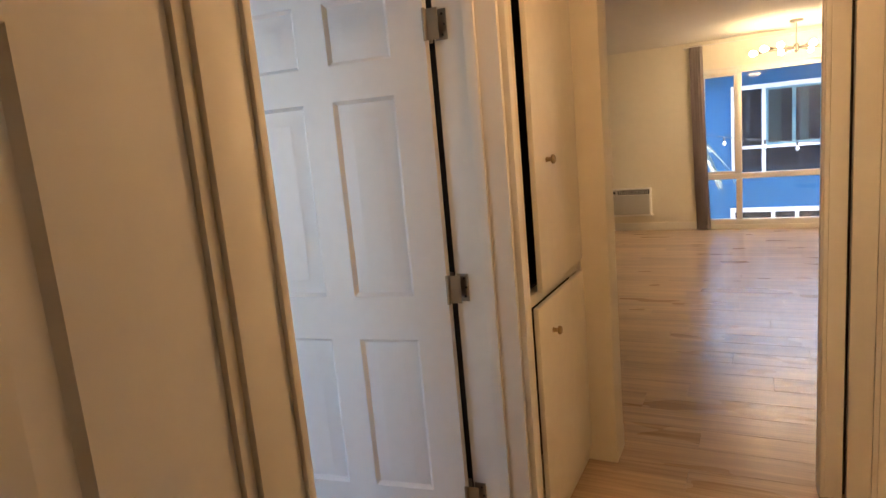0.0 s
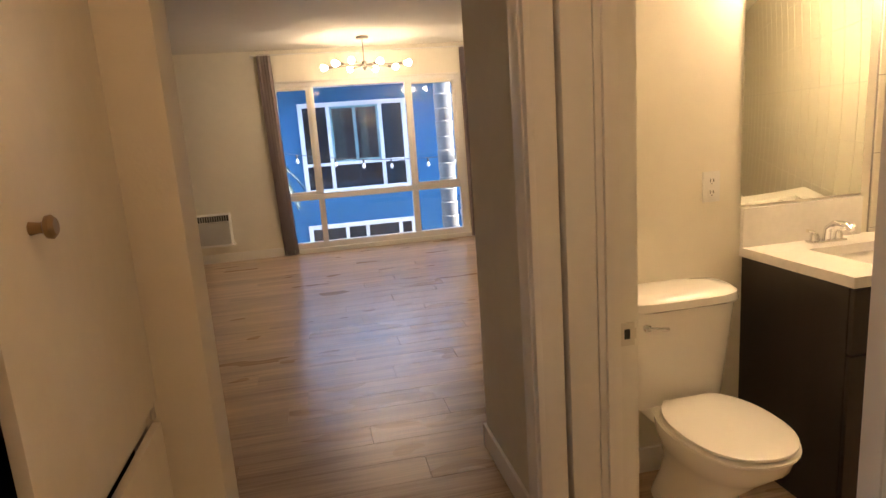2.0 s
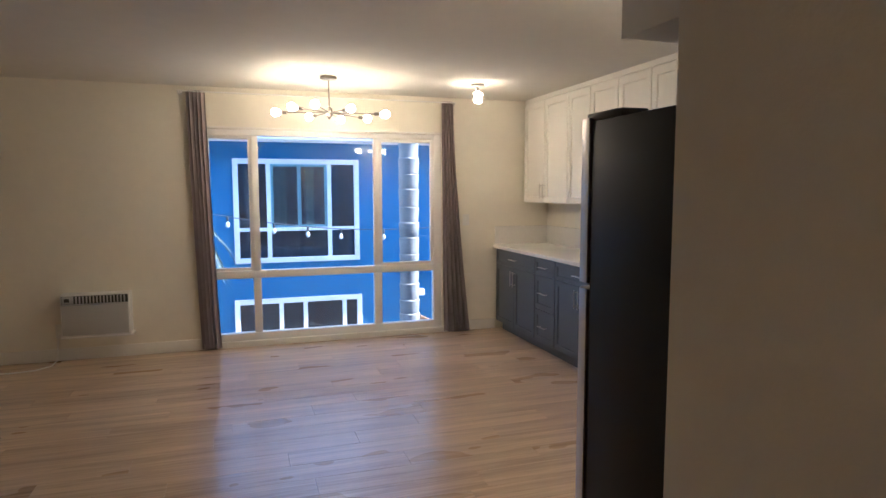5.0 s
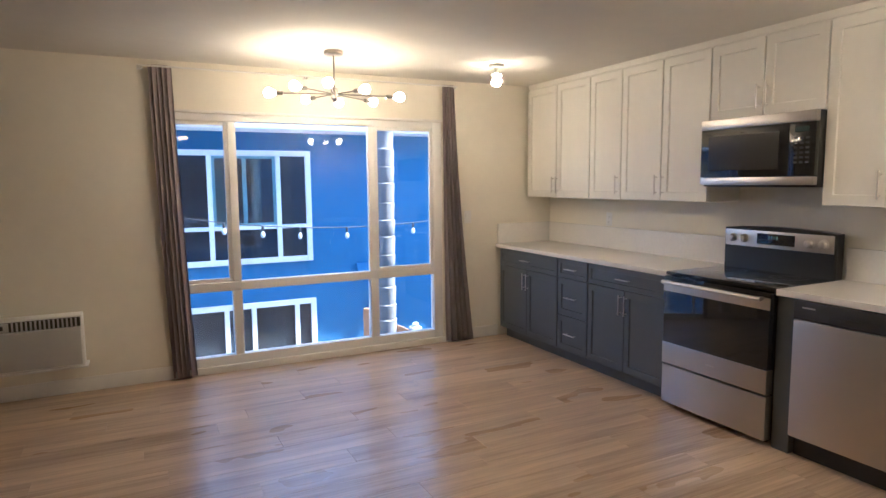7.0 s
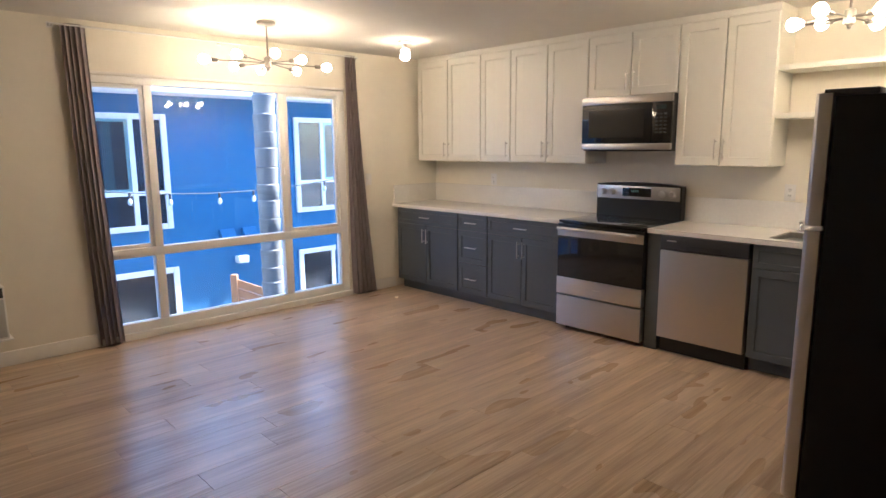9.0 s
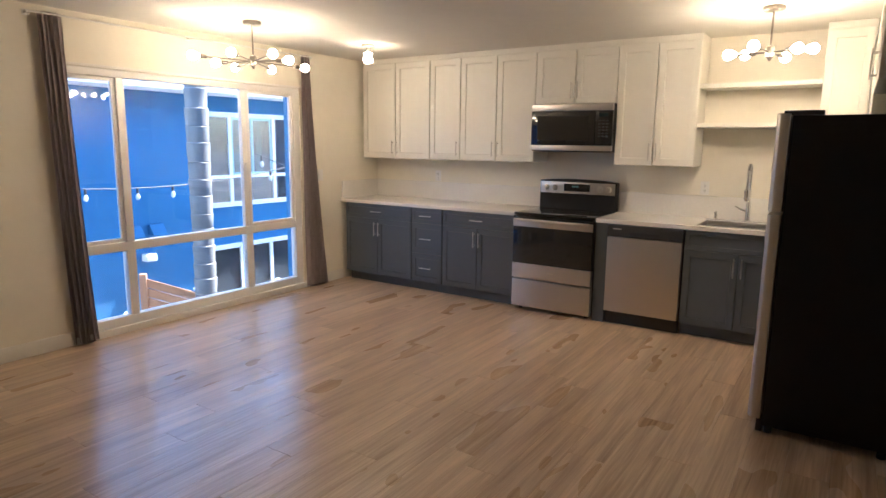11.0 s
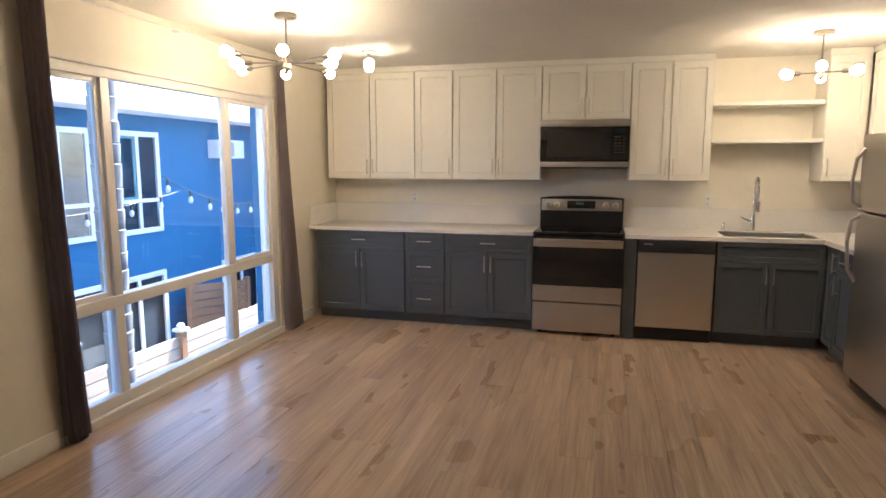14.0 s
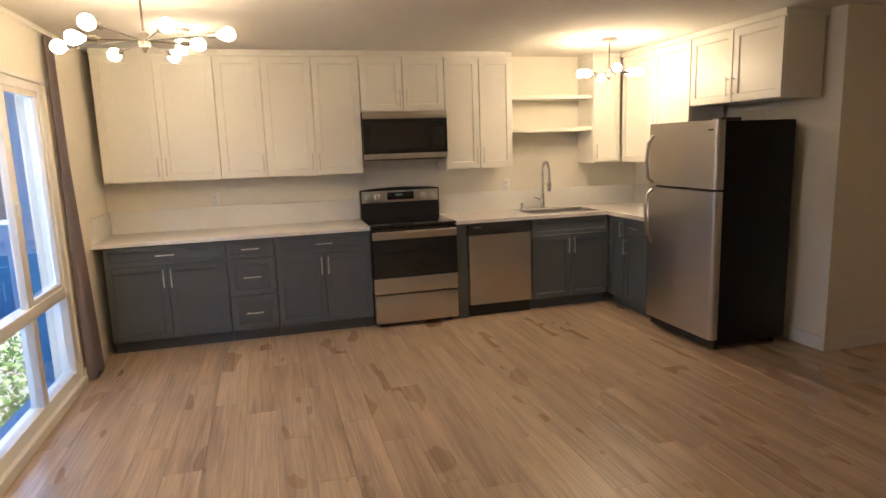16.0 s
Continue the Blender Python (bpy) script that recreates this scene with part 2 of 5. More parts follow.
def part(name, bm, material, parent, label=""):
    ob = new(name, mesh_of(name, bm, material))
    ob.parent = parent
    return tagged(ob, label) if label else ob


def thing(name, label, category, m=None, group="", kind=""):
    ob = new(name)
    ob.empty_display_size = 0.1
    if m is not None:
        ob.matrix_basis = m
    return tagged(ob, label, category, group, kind)


def structure(name, bm, material, label, category):
    return tagged(new(name, mesh_of(name, bm, material)), label, category, kind="structure")


def pane(bm, parent, material=None, label=""):
    ob = part("pane", bm, material or M_GLASS, parent, label)
    ob.visible_shadow = False
    return ob


def shaker(bm, x0, z0, x1, z1, y=0.0, t=0.02, fw=0.055, rec=0.010):
    """A framed door or drawer front in the xz plane, its face towards -y, with a sunk middle panel."""
    g = 0.0026
    o = [(x0 + g, z0), (x1 - g, z0), (x1 - g, z1), (x0 + g, z1)]
    i1 = [(x0 + fw, z0 + fw), (x1 - fw, z0 + fw), (x1 - fw, z1 - fw), (x0 + fw, z1 - fw)]
    i2 = [(x0 + fw + 0.003, z0 + fw + 0.003), (x1 - fw - 0.003, z0 + fw + 0.003), (x1 - fw - 0.003, z1 - fw - 0.003), (x0 + fw + 0.003, z1 - fw - 0.003)]
    e = 0.0025
    oe = [(x0 + g + e, z0 + e), (x1 - g - e, z0 + e), (x1 - g - e, z1 - e), (x0 + g + e, z1 - e)]
    rings = [[(a, y, b) for a, b in o], [(a, y - t + e, b) for a, b in o], [(a, y - t, b) for a, b in oe], [(a, y - t, b) for a, b in i1], [(a, y - t + rec, b) for a, b in i2]]
    return loft(bm, rings)


def bar_handle(bm, a, b, out=0.03, r=0.005):
    """A bar pull from a to b standing off towards -y."""
    a, b = Vector(a), Vector(b)
    d = (b - a).normalized()
    off = Vector((0, -out, 0))
    tube(bm, [a + off - d * 0.018, b + off + d * 0.018], r, 10)
    for p in (a, b):
        tube(bm, [p, p + off], r * 0.8, 8)
    return bm


# ---- structure ----
CEIL, NORTH, EAST, WEST = 2.39, 9.05, 3.60, -3.40
HALL_L, HALL_R, SOUTH_K, SOUTH_L = 0.13, 1.16, 3.95, 2.97
HL0, HR1 = HALL_L - 0.20, HALL_R + 0.09
BATH_N, BATH_S, BATH_E = 3.55, 1.45, 2.98
WX0, WX1, WZ0, WZ1 = 0.10, 2.40, 0.05, 2.02
BD0, BD1, CD0, CD1, TD0, TD1, DOOR_H = 1.05, 2.09, 0.14, 0.945, 2.05, 2.81, 2.03

floor = structure("floor", boxes(((WEST, -1.0, -0.10), (EAST, NORTH, -0.009))), M_PLANK, "grey-brown oak plank floor with a satin sheen", "floor")
structure("ceiling", boxes(((WEST - 0.12, -1.0, CEIL), (EAST + 0.12, NORTH + 0.18, CEIL + 0.12))), M_CEIL, "off-white painted plaster ceiling", "ceiling")
structure("wall_north", boxes(((WEST, NORTH, -0.1), (WX0, NORTH + 0.18, CEIL)), ((WX1, NORTH, -0.1), (EAST, NORTH + 0.18, CEIL)),
                              ((WX0, NORTH, WZ1), (WX1, NORTH + 0.18, CEIL)), ((WX0, NORTH, -0.1), (WX1, NORTH + 0.18, WZ0))), M_WALL, "warm white painted wall around the large window", "wall")
structure("wall_east", boxes(((EAST, SOUTH_K - 0.12, -0.1), (EAST + 0.12, NORTH + 0.18, CEIL))), M_WALL, "warm white painted kitchen wall", "wall")
structure("wall_west", boxes(((WEST - 0.12, -1.0, -0.1), (WEST, NORTH + 0.18, CEIL))), M_WALL, "warm white painted wall of the living room", "wall")
structure("wall_kitchen_south", boxes(((HR1, SOUTH_K - 0.12, -0.1), (EAST, SOUTH_K, CEIL))), M_WALL, "warm white wall behind the refrigerator", "wall")
structure("wall_living_south", boxes(((WEST, SOUTH_L - 0.15, -0.1), (0.255, SOUTH_L, CEIL)), bev=0.004), M_WALL, "warm white wall ending in a hall corner", "wall")
structure("wall_hall_right", boxes(((HALL_R, -0.88, -0.1), (HR1, TD0, CEIL)), ((HALL_R, TD1, -0.1), (HR1, SOUTH_K, CEIL)),
                                   ((HALL_R, TD0, DOOR_H), (HR1, TD1, CEIL))), M_WALL, "warm white hall wall with the bathroom doorway", "wall")
structure("wall_hall_left", boxes(((HL0, -0.88, -0.1), (HALL_L, CD0, CEIL)), ((HL0, CD1, -0.1), (HALL_L, BD0, CEIL)), ((HL0, BD1, -0.1), (HALL_L, 2.17, CEIL)),
                                  ((HL0, CD0, DOOR_H), (HALL_L, CD1, CEIL)), ((HL0, BD0, DOOR_H), (HALL_L, BD1, CEIL))), M_WALL, "warm white hall wall with two doorways", "wall")
structure("wall_hall_end", boxes(((HALL_L, -1.0, -0.1), (HALL_R, -0.88, CEIL))), M_WALL, "warm white end wall of the hall", "wall")
structure("wall_bath_north", boxes(((HR1, BATH_N, -0.1), (BATH_E, BATH_N + 0.12, CEIL))), M_WALL, "warm white bathroom wall behind the toilet", "wall")
structure("wall_bath_east", boxes(((BATH_E, BATH_S - 0.12, -0.1), (BATH_E + 0.12, BATH_N + 0.12, CEIL))), M_WALL, "warm white bathroom side wall", "wall")
wall_tub = structure("wall_bath_south", boxes(((HR1, BATH_S - 0.12, -0.1), (BATH_E, BATH_S, CEIL))), M_GROUT, "bathroom wall of tall stacked white tiles", "wall")
structure("wall_bedroom_south", boxes(((WEST, -1.0, -0.1), (-2.9, -0.88, CEIL)), ((-1.3, -1.0, -0.1), (HL0, -0.88, CEIL)),
                                      ((-2.9, -1.0, -0.1), (-1.3, -0.88, 0.8)), ((-2.9, -1.0, 2.05), (-1.3, -0.88, CEIL))), M_WALL, "white bedroom wall with a window opening", "wall")
structure("wall_closet", boxes(((-0.62, -0.1, -0.1), (HL0, -0.02, CEIL)), ((-0.62, 1.02, -0.1), (HL0, 1.10, CEIL)), ((-0.70, -0.1, -0.1), (-0.62, 1.10, CEIL))), M_WALL, "plain white walls of a shallow closet", "wall")

POST0, POST1 = 2.80, 2.905

# baseboards
BB = 0.105


def base(name, a, b):
    bm = boxes((a, b), bev=0.004)
    return structure(name, bm, M_TRIM, "white painted baseboard along the wall", "baseboard")


base("baseboard", (WEST, NORTH - 0.014, 0), (WX0 - 0.02, NORTH, BB))
base("baseboard", (WX1 + 0.02, NORTH - 0.014, 0), (2.985, NORTH, BB))
base("baseboard", (HALL_R - 0.014, POST1, 0), (HALL_R, SOUTH_K + 0.014, BB))
base("baseboard", (HALL_R - 0.014, SOUTH_K, 0), (1.46, SOUTH_K + 0.014, BB))
base("baseboard", (HALL_R - 0.014, -0.88, 0), (HALL_R, TD0 - 0.121, BB))
base("baseboard", (WEST, SOUTH_L, 0), (0.255, SOUTH_L + 0.014, BB))
base("baseboard", (WEST, SOUTH_L + 0.014, 0), (WEST + 0.014, NORTH - 0.014, BB))
base("baseboard", (HR1, BATH_N - 0.014, 0), (2.10, BATH_N, BB))


def casing(y0, y1, face, out, name, k=1.0, legs=(-1, 1)):
    """Moulded casing round a doorway in a wall of constant x; out: -1 or 1, the side that it stands off to; legs: the sides that have one."""
    bm = bmesh.new()
    for w, t, e in ((0.075 * k, 0.011, 0.006), (0.052 * k, 0.017, 0.0035), (0.016 * k, 0.021, 0.001)):
        for s, y in [(k, (y0, y1)[k > 0]) for k in legs]:
            box(bm, (face - out * e, y + s * e, 0), (face + out * t, y + s * (0.006 + w), DOOR_H + w), 0.0025)
        box(bm, (face - out * e, y0 - e, DOOR_H + e), (face + out * t - out * 0.0008, y1 + e, DOOR_H + w - 0.0008), 0.0025)
    return structure(name, bm, M_TRIM, "white moulded casing round a doorway", "door casing")


def jamb(y0, y1, x0, x1, stop_x, name):
    bm = boxes(((x0, y0, 0), (x1, y0 + 0.018, DOOR_H)), ((x0, y1 - 0.018, 0), (x1, y1, DOOR_H)), ((x0, y0 + 0.018, DOOR_H - 0.018), (x1, y1 - 0.018, DOOR_H)),
               ((stop_x, y0 + 0.018, 0), (stop_x + 0.035, y0 + 0.030, DOOR_H - 0.018)), ((stop_x, y1 - 0.030, 0), (stop_x + 0.035, y1 - 0.018, DOOR_H - 0.018)), bev=0.002)
    return structure(name, bm, M_TRIM, "white painted door jamb with a stop", "door jamb")


casing(TD0, TD1, HALL_R, -1, "trim", 1.5, (-1,))
casing(TD0, TD1, HR1, 1, "trim")
casing(BD0, BD1, HALL_L, 1, "trim", 0.78, (1,))
casing(CD0, CD1, HALL_L, 1, "trim", 0.78, (-1,))
jamb(TD0, TD1, HALL_R - 0.002, HR1 + 0.002, HALL_R + 0.014, "door_frame")
jamb(BD0, BD1, HL0 - 0.002, HALL_L + 0.002, 0.03, "door_frame")
jamb(CD0, CD1, HL0 - 0.002, HALL_L + 0.002, 0.03, "door_frame")

# one broad casing between the two doorways of the left wall
bm = boxes(((HALL_L - 0.004, CD1 + 0.004, 0), (HALL_L + 0.012, BD0 + 0.004, DOOR_H + 0.06)), ((HALL_L + 0.010, BD0 - 0.014, 0), (HALL_L + 0.021, BD0 + 0.002, DOOR_H + 0.06)), bev=0.003)
structure("trim", bm, M_TRIM, "broad white moulded casing between two doorways", "door casing")

# side post of the cased opening between hall and living room, with a dark joint beside the bathroom jamb
bm = boxes(((1.003, POST0, 0), (1.070, POST1, CEIL)), ((0.993, POST0 + 0.018, 0), (1.006, POST1 - 0.018, CEIL)), ((0.998, POST0 - 0.004, 0), (1.015, POST0 + 0.022, CEIL)), bev=0.004)
structure("trim", bm, M_TRIM, "white painted moulded post of the hall opening", "door casing")
# back of the joint, with the shade of the gap put into its colour
structure("trim", boxes(((1.068, POST0 + 0.045, 0), (1.084, POST1 - 0.002, CEIL))), M_SHADOW, "narrow joint in the opening's frame, its shade painted dark", "door casing")
bm = boxes(((1.082, POST0 - 0.005, 0), (HALL_R - 0.003, POST1, CEIL)), ((HALL_R - 0.006, POST0 + 0.012, DOOR_H), (HALL_R + 0.004, POST1, CEIL)), bev=0.004)
structure("trim", bm, M_TRIM, "white painted inner post beside the bathroom jamb", "door casing")


def strike_plate(x, y, z, face):
    t = thing("strike_plate", "small brushed metal strike plate on a door jamb", "strike plate", pose(x, y, z))
    part("plate", boxes(((-0.019, 0, -0.029), (0.019, face * 0.0025, -0.013)), ((-0.019, 0, 0.013), (0.019, face * 0.0025, 0.029)),
                        ((-0.019, 0, -0.013), (-0.008, face * 0.0025, 0.013)), ((0.008, 0, -0.013), (0.024, face * 0.0025, 0.013))), M_NICKEL, t)
    part("latch_hole", boxes(((-0.008, 0, -0.013), (0.008, face * 0.001, 0.013))), M_SLOT, t)
    return t


strike_plate(HR1 - 0.02, TD1 - 0.018, 0.90, -1)

# the big window
win = tagged(new("window_1"), "wide white vinyl window of six panes reaching the floor", "window", kind="structure")
WY0, WY1 = 9.063, 9.14
X = (WX0, 0.545, 0.615, 1.70, 1.775, WX1)
bm = boxes(((WX0, WY0, WZ0), (WX0 + 0.06, WY1, WZ1)), ((WX1 - 0.085, WY0, WZ0), (WX1, WY1, WZ1)), ((WX0 + 0.06, WY0, WZ1 - 0.055), (WX1 - 0.085, WY1, WZ1)),
           ((WX0 + 0.06, WY0, WZ0), (WX1 - 0.085, WY1, WZ0 + 0.075)), ((WX0 + 0.06, WY0 + 0.002, 0.645), (WX1 - 0.085, WY1, 0.715)),
           ((X[1], WY0 + 0.004, WZ0 + 0.075), (X[2], WY1, 0.645)), ((X[3], WY0 + 0.004, WZ0 + 0.075), (X[4], WY1, 0.645)), bev=0.004)
part("window_frame", bm, M_VINYL, win)
bm = boxes(((X[1] + 0.01, WY0 + 0.006, 0.715), (X[2], WY1 - 0.02, WZ1 - 0.055)), ((X[3], WY0 + 0.012, 0.715), (X[4] - 0.02, WY1 - 0.02, WZ1 - 0.055)), bev=0.003)
part("mullion", bm, M_VINYL, win)
# sashes of the upper row
for a, b, y in ((WX0 + 0.06, X[1] + 0.012, WY0 + 0.028), (X[4] - 0.022, WX1 - 0.085, WY0 + 0.01)):
    part("sash", boxes(((a, y, 0.715), (a + 0.032, y + 0.03, WZ1 - 0.055)), ((b - 0.032, y, 0.715), (b, y + 0.03, WZ1 - 0.055)),
                       ((a + 0.032, y, 0.715), (b - 0.032, y + 0.03, 0.745)), ((a + 0.032, y, WZ1 - 0.087), (b - 0.032, y + 0.03, WZ1 - 0.055)), bev=0.003), M_VINYL, win)
part("latch", boxes(((X[3] + 0.02, WY0 - 0.008, 1.24), (X[3] + 0.045, WY0 + 0.014, 1.31)), bev=0.004), M_PLAST, win)
gy = WY0 + 0.045
for a, b, lo, hi in ((WX0 + 0.06, X[1], WZ0 + 0.075, 0.645), (X[2], X[3], WZ0 + 0.075, 0.645), (X[4], WX1 - 0.085, WZ0 + 0.075, 0.645),
                     (WX0 + 0.09, X[1] - 0.02, 0.745, WZ1 - 0.087), (X[2], X[3], 0.715, WZ1 - 0.055), (X[4] + 0.01, WX1 - 0.117, 0.745, WZ1 - 0.087)):
    pane(boxes(((a - 0.004, gy, lo - 0.004), (b + 0.004, gy + 0.004, hi + 0.004))), win)
part("window_sill", boxes(((WX0 - 0.02, NORTH - 0.022, 0), (WX1 + 0.02, NORTH, WZ0 + 0.006)), bev=0.004), M_TRIM, win, "low wooden curb under the window")
part("window_stool", boxes(((WX0, NORTH, WZ0), (WX1, WY0, WZ0 + 0.004))), M_TRIM, win)
part("window_trim", boxes(((WX0 - 0.03, NORTH - 0.006, WZ1), (WX1 + 0.03, NORTH, WZ1 + 0.022)), bev=0.002), M_TRIM, win)

# bedroom window, never faced, that lets the daylight in
win2 = tagged(new("window_2"), "plain white bedroom window", "window", kind="structure")
part("window_frame", boxes(((-2.9, -0.97, 0.8), (-2.85, -0.91, 2.05)), ((-1.35, -0.97, 0.8), (-1.3, -0.91, 2.05)), ((-2.85, -0.97, 0.8), (-1.35, -0.91, 0.85)),
                           ((-2.85, -0.97, 2.0), (-1.35, -0.91, 2.05)), ((-2.13, -0.97, 0.85), (-2.07, -0.91, 2.0))), M_VINYL, win2)
day = new("bedroom_daylight", bpy.data.lights.new("bedroom_daylight", "AREA"))
day.data.shape, day.data.size, day.data.size_y, day.data.energy, day.data.color = "RECTANGLE", 1.5, 1.15, 1.8, (0.22, 0.52, 1.0)
day.matrix_world = look((-2.1, -0.86, 1.42), (-1.6, 1.2, 1.3))

DW, DH = 0.765, 1.99


def panel_door(cols=((0.115, 0.33), (0.435, 0.65))):
    bm = bmesh.new()
    rows_ = ((0.24, 0.78), (0.93, 1.57), (1.68, 1.87))
    xs = [0, cols[0][0], cols[0][1], cols[1][0], cols[1][1], DW]
    zs = [0] + [v for r in rows_ for v in r] + [DH]
    for i in range(5):
        for j in range(7):
            x0, x1, z0, z1 = xs[i], xs[i + 1], zs[j], zs[j + 1]
            for y, s in ((0.0, 1), (0.036, -1)):
                if i in (1, 3) and j in (1, 3, 5):
                    rings = []
                    for d, dep in ((0, 0), (0.012, 0.012), (0.026, 0.012), (0.06, 0.003)):
                        rings.append([(x0 + d, y + s * dep, z0 + d), (x1 - d, y + s * dep, z0 + d), (x1 - d, y + s * dep, z1 - d), (x0 + d, y + s * dep, z1 - d)])
                    loft(bm, rings, False)
                    bm.faces.new([bm.verts.new(c) for c in rings[-1]])
                else:
                    q = [bm.verts.new(c) for c in ((x0, y, z0), (x1, y, z0), (x1, y, z1), (x0, y, z1))]
                    bm.faces.new(q)
    for x in (0, DW):
        q = [bm.verts.new(c) for c in ((x, 0, 0), (x, 0.036, 0), (x, 0.036, DH), (x, 0, DH))]
        bm.faces.new(q)
    return bm


# the open six-panel bedroom door
door = tagged(new("door_1"), "open white six-panel bedroom door with steel hinges", "door", kind="structure")
door.matrix_basis = pose(HL0 - 0.02, BD1 - 0.02, 0.012, 0, 0, -90 - 81)
leaf = part("door_leaf", panel_door(), M_DOOR, door)
# knob and hinges take the darker nickel: their backlit shade is in the colour
for side, y in ((-1, 0.0), (1, 0.036)):
    bm = bmesh.new()
    lathe(bm, [(0.031, 0), (0.031, 0.005), (0.024, 0.009), (0.011, 0.012), (0.011, 0.03), (0.022, 0.036), (0.028, 0.048), (0.026, 0.062), (0.015, 0.069)], 20, (DW - 0.058, y, 0.835), (0, side, 0))
    part("door_handle", bm, M_DNICKEL, door, "round brushed metal door knob")
for z in (0.22, 0.95, 1.76):
    bm = boxes(((-0.045, 0.0365, z - 0.045), (0.002, 0.0385, z + 0.045)), bev=0.0008)
    tube(bm, [(-0.004, 0.043, z - 0.047), (-0.004, 0.043, z + 0.047)], 0.006, 10)
    tube(bm, [(-0.004, -0.006, z - 0.047), (-0.004, -0.006, z + 0.047)], 0.0075, 10)
    box(bm, (-0.004, -0.0035, z - 0.045), (0.03, -0.0005, z + 0.045))
    part("hinge", bm, M_DNICKEL, door, "steel butt hinge, darkened as in shade")
# hinge leaves let into the jamb
for z in (0.232, 0.962, 1.772):
    # steel given a darker colour for the shade on the jamb
    t = thing("hinge_leaf", "steel hinge leaf screwed to the door jamb, darkened as in shade", "hinge", pose(HL0 + 0.004, BD1 - 0.018, z))
    part("leaf", boxes(((0, -0.003, -0.045), (0.04, 0, 0.045)), bev=0.001), M_DNICKEL, t)
    for sz in (-0.03, 0, 0.03):
        bm = bmesh.new()
        lathe(bm, [(0.0045, 0), (0.003, 0.002)], 8, (0.026 + 0.006 * (sz == 0), -0.003, sz), (0, -1, 0))
        part("screw", bm, M_DARKP, t)

# a closed panel door further back in the hall
shut = tagged(new("door_2"), "closed white six-panel door in the hall", "door", kind="structure")
shut.matrix_basis = pose(HALL_L - 0.008, CD0 + 0.02, 0.012, 0, 0, 90)
part("door_leaf", panel_door(((0.10, 0.29), (0.375, 0.565))), M_DOOR, shut)
bm = bmesh.new()
lathe(bm, [(0.031, 0), (0.031, 0.005), (0.024, 0.009), (0.011, 0.012), (0.011, 0.03), (0.022, 0.036), (0.028, 0.048), (0.026, 0.062), (0.015, 0.069)], 20, (0.065, 0.0, 0.90), (0, -1, 0))
part("door_handle", bm, M_NICKEL, shut, "round brushed metal door knob")

# hall cupboard built into the wall, its upper door ajar
cup = thing("hall_cupboard", "built-in cream painted hall cupboard, upper door ajar", "cupboard")
C0, C1 = 2.17, 2.815
# inner panels carry the cupboard's shade as a near-black colour
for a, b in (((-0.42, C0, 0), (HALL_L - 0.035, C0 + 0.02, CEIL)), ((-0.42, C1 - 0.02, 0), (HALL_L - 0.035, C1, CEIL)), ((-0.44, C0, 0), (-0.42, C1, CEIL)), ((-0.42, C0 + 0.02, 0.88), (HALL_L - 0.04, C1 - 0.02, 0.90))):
    part("side_panel", boxes((a, b)), M_SHADOW, cup, "cupboard inside painted near-black as shade")
FX0, FX1 = HALL_L - 0.03, HALL_L + 0.004
for a, b in (((FX0, C0, 0), (FX1, 2.20, CEIL)), ((FX0, 2.77, 0), (FX1, 2.818, CEIL)), ((FX0, 2.20, 0), (FX1, 2.77, 0.07)), ((FX0, 2.20, 0.862), (FX1, 2.77, 0.902)), ((FX0, 2.20, 2.30), (FX1, 2.77, CEIL))):
    part("frame_rail", boxes((a, b), bev=0.003), M_CUPB, cup)
up = part("door", boxes(((0, -0.578, 0), (0.019, 0, 1.385)), bev=0.004), M_CUPB, cup, "tall flat cream cupboard door, slightly ajar")
up.matrix_basis = pose(HALL_L + 0.006, 2.795, 0.908, 0, 0, 1.5)
lo = part("door", boxes(((0, -0.588, 0), (0.019, 0, 0.78)), bev=0.004), M_CUPB, cup, "lower flat cream cupboard door")
lo.matrix_basis = pose(HALL_L + 0.006, 2.795, 0.078)
for d, z in ((up, 0.43), (lo, 0.665)):
    bm = bmesh.new()
    lathe(bm, [(0.009, 0), (0.007, 0.012), (0.008, 0.016), (0.015, 0.02), (0.016, 0.026), (0.011, 0.031)], 16, (0.019, -0.445, z), (1, 0, 0))
    part("knob", bm, M_BRASS, d, "small round aged brass knob")
part("hinge", boxes(((HALL_L + 0.005, 2.797, 0.86), (HALL_L + 0.012, 2.812, 0.905)), bev=0.002), M_CUPB, cup)


# ---- kitchen ----
KX, KTOE, CTOP = 2.995, 0.10, 0.895
BOX_T = CTOP - 0.035


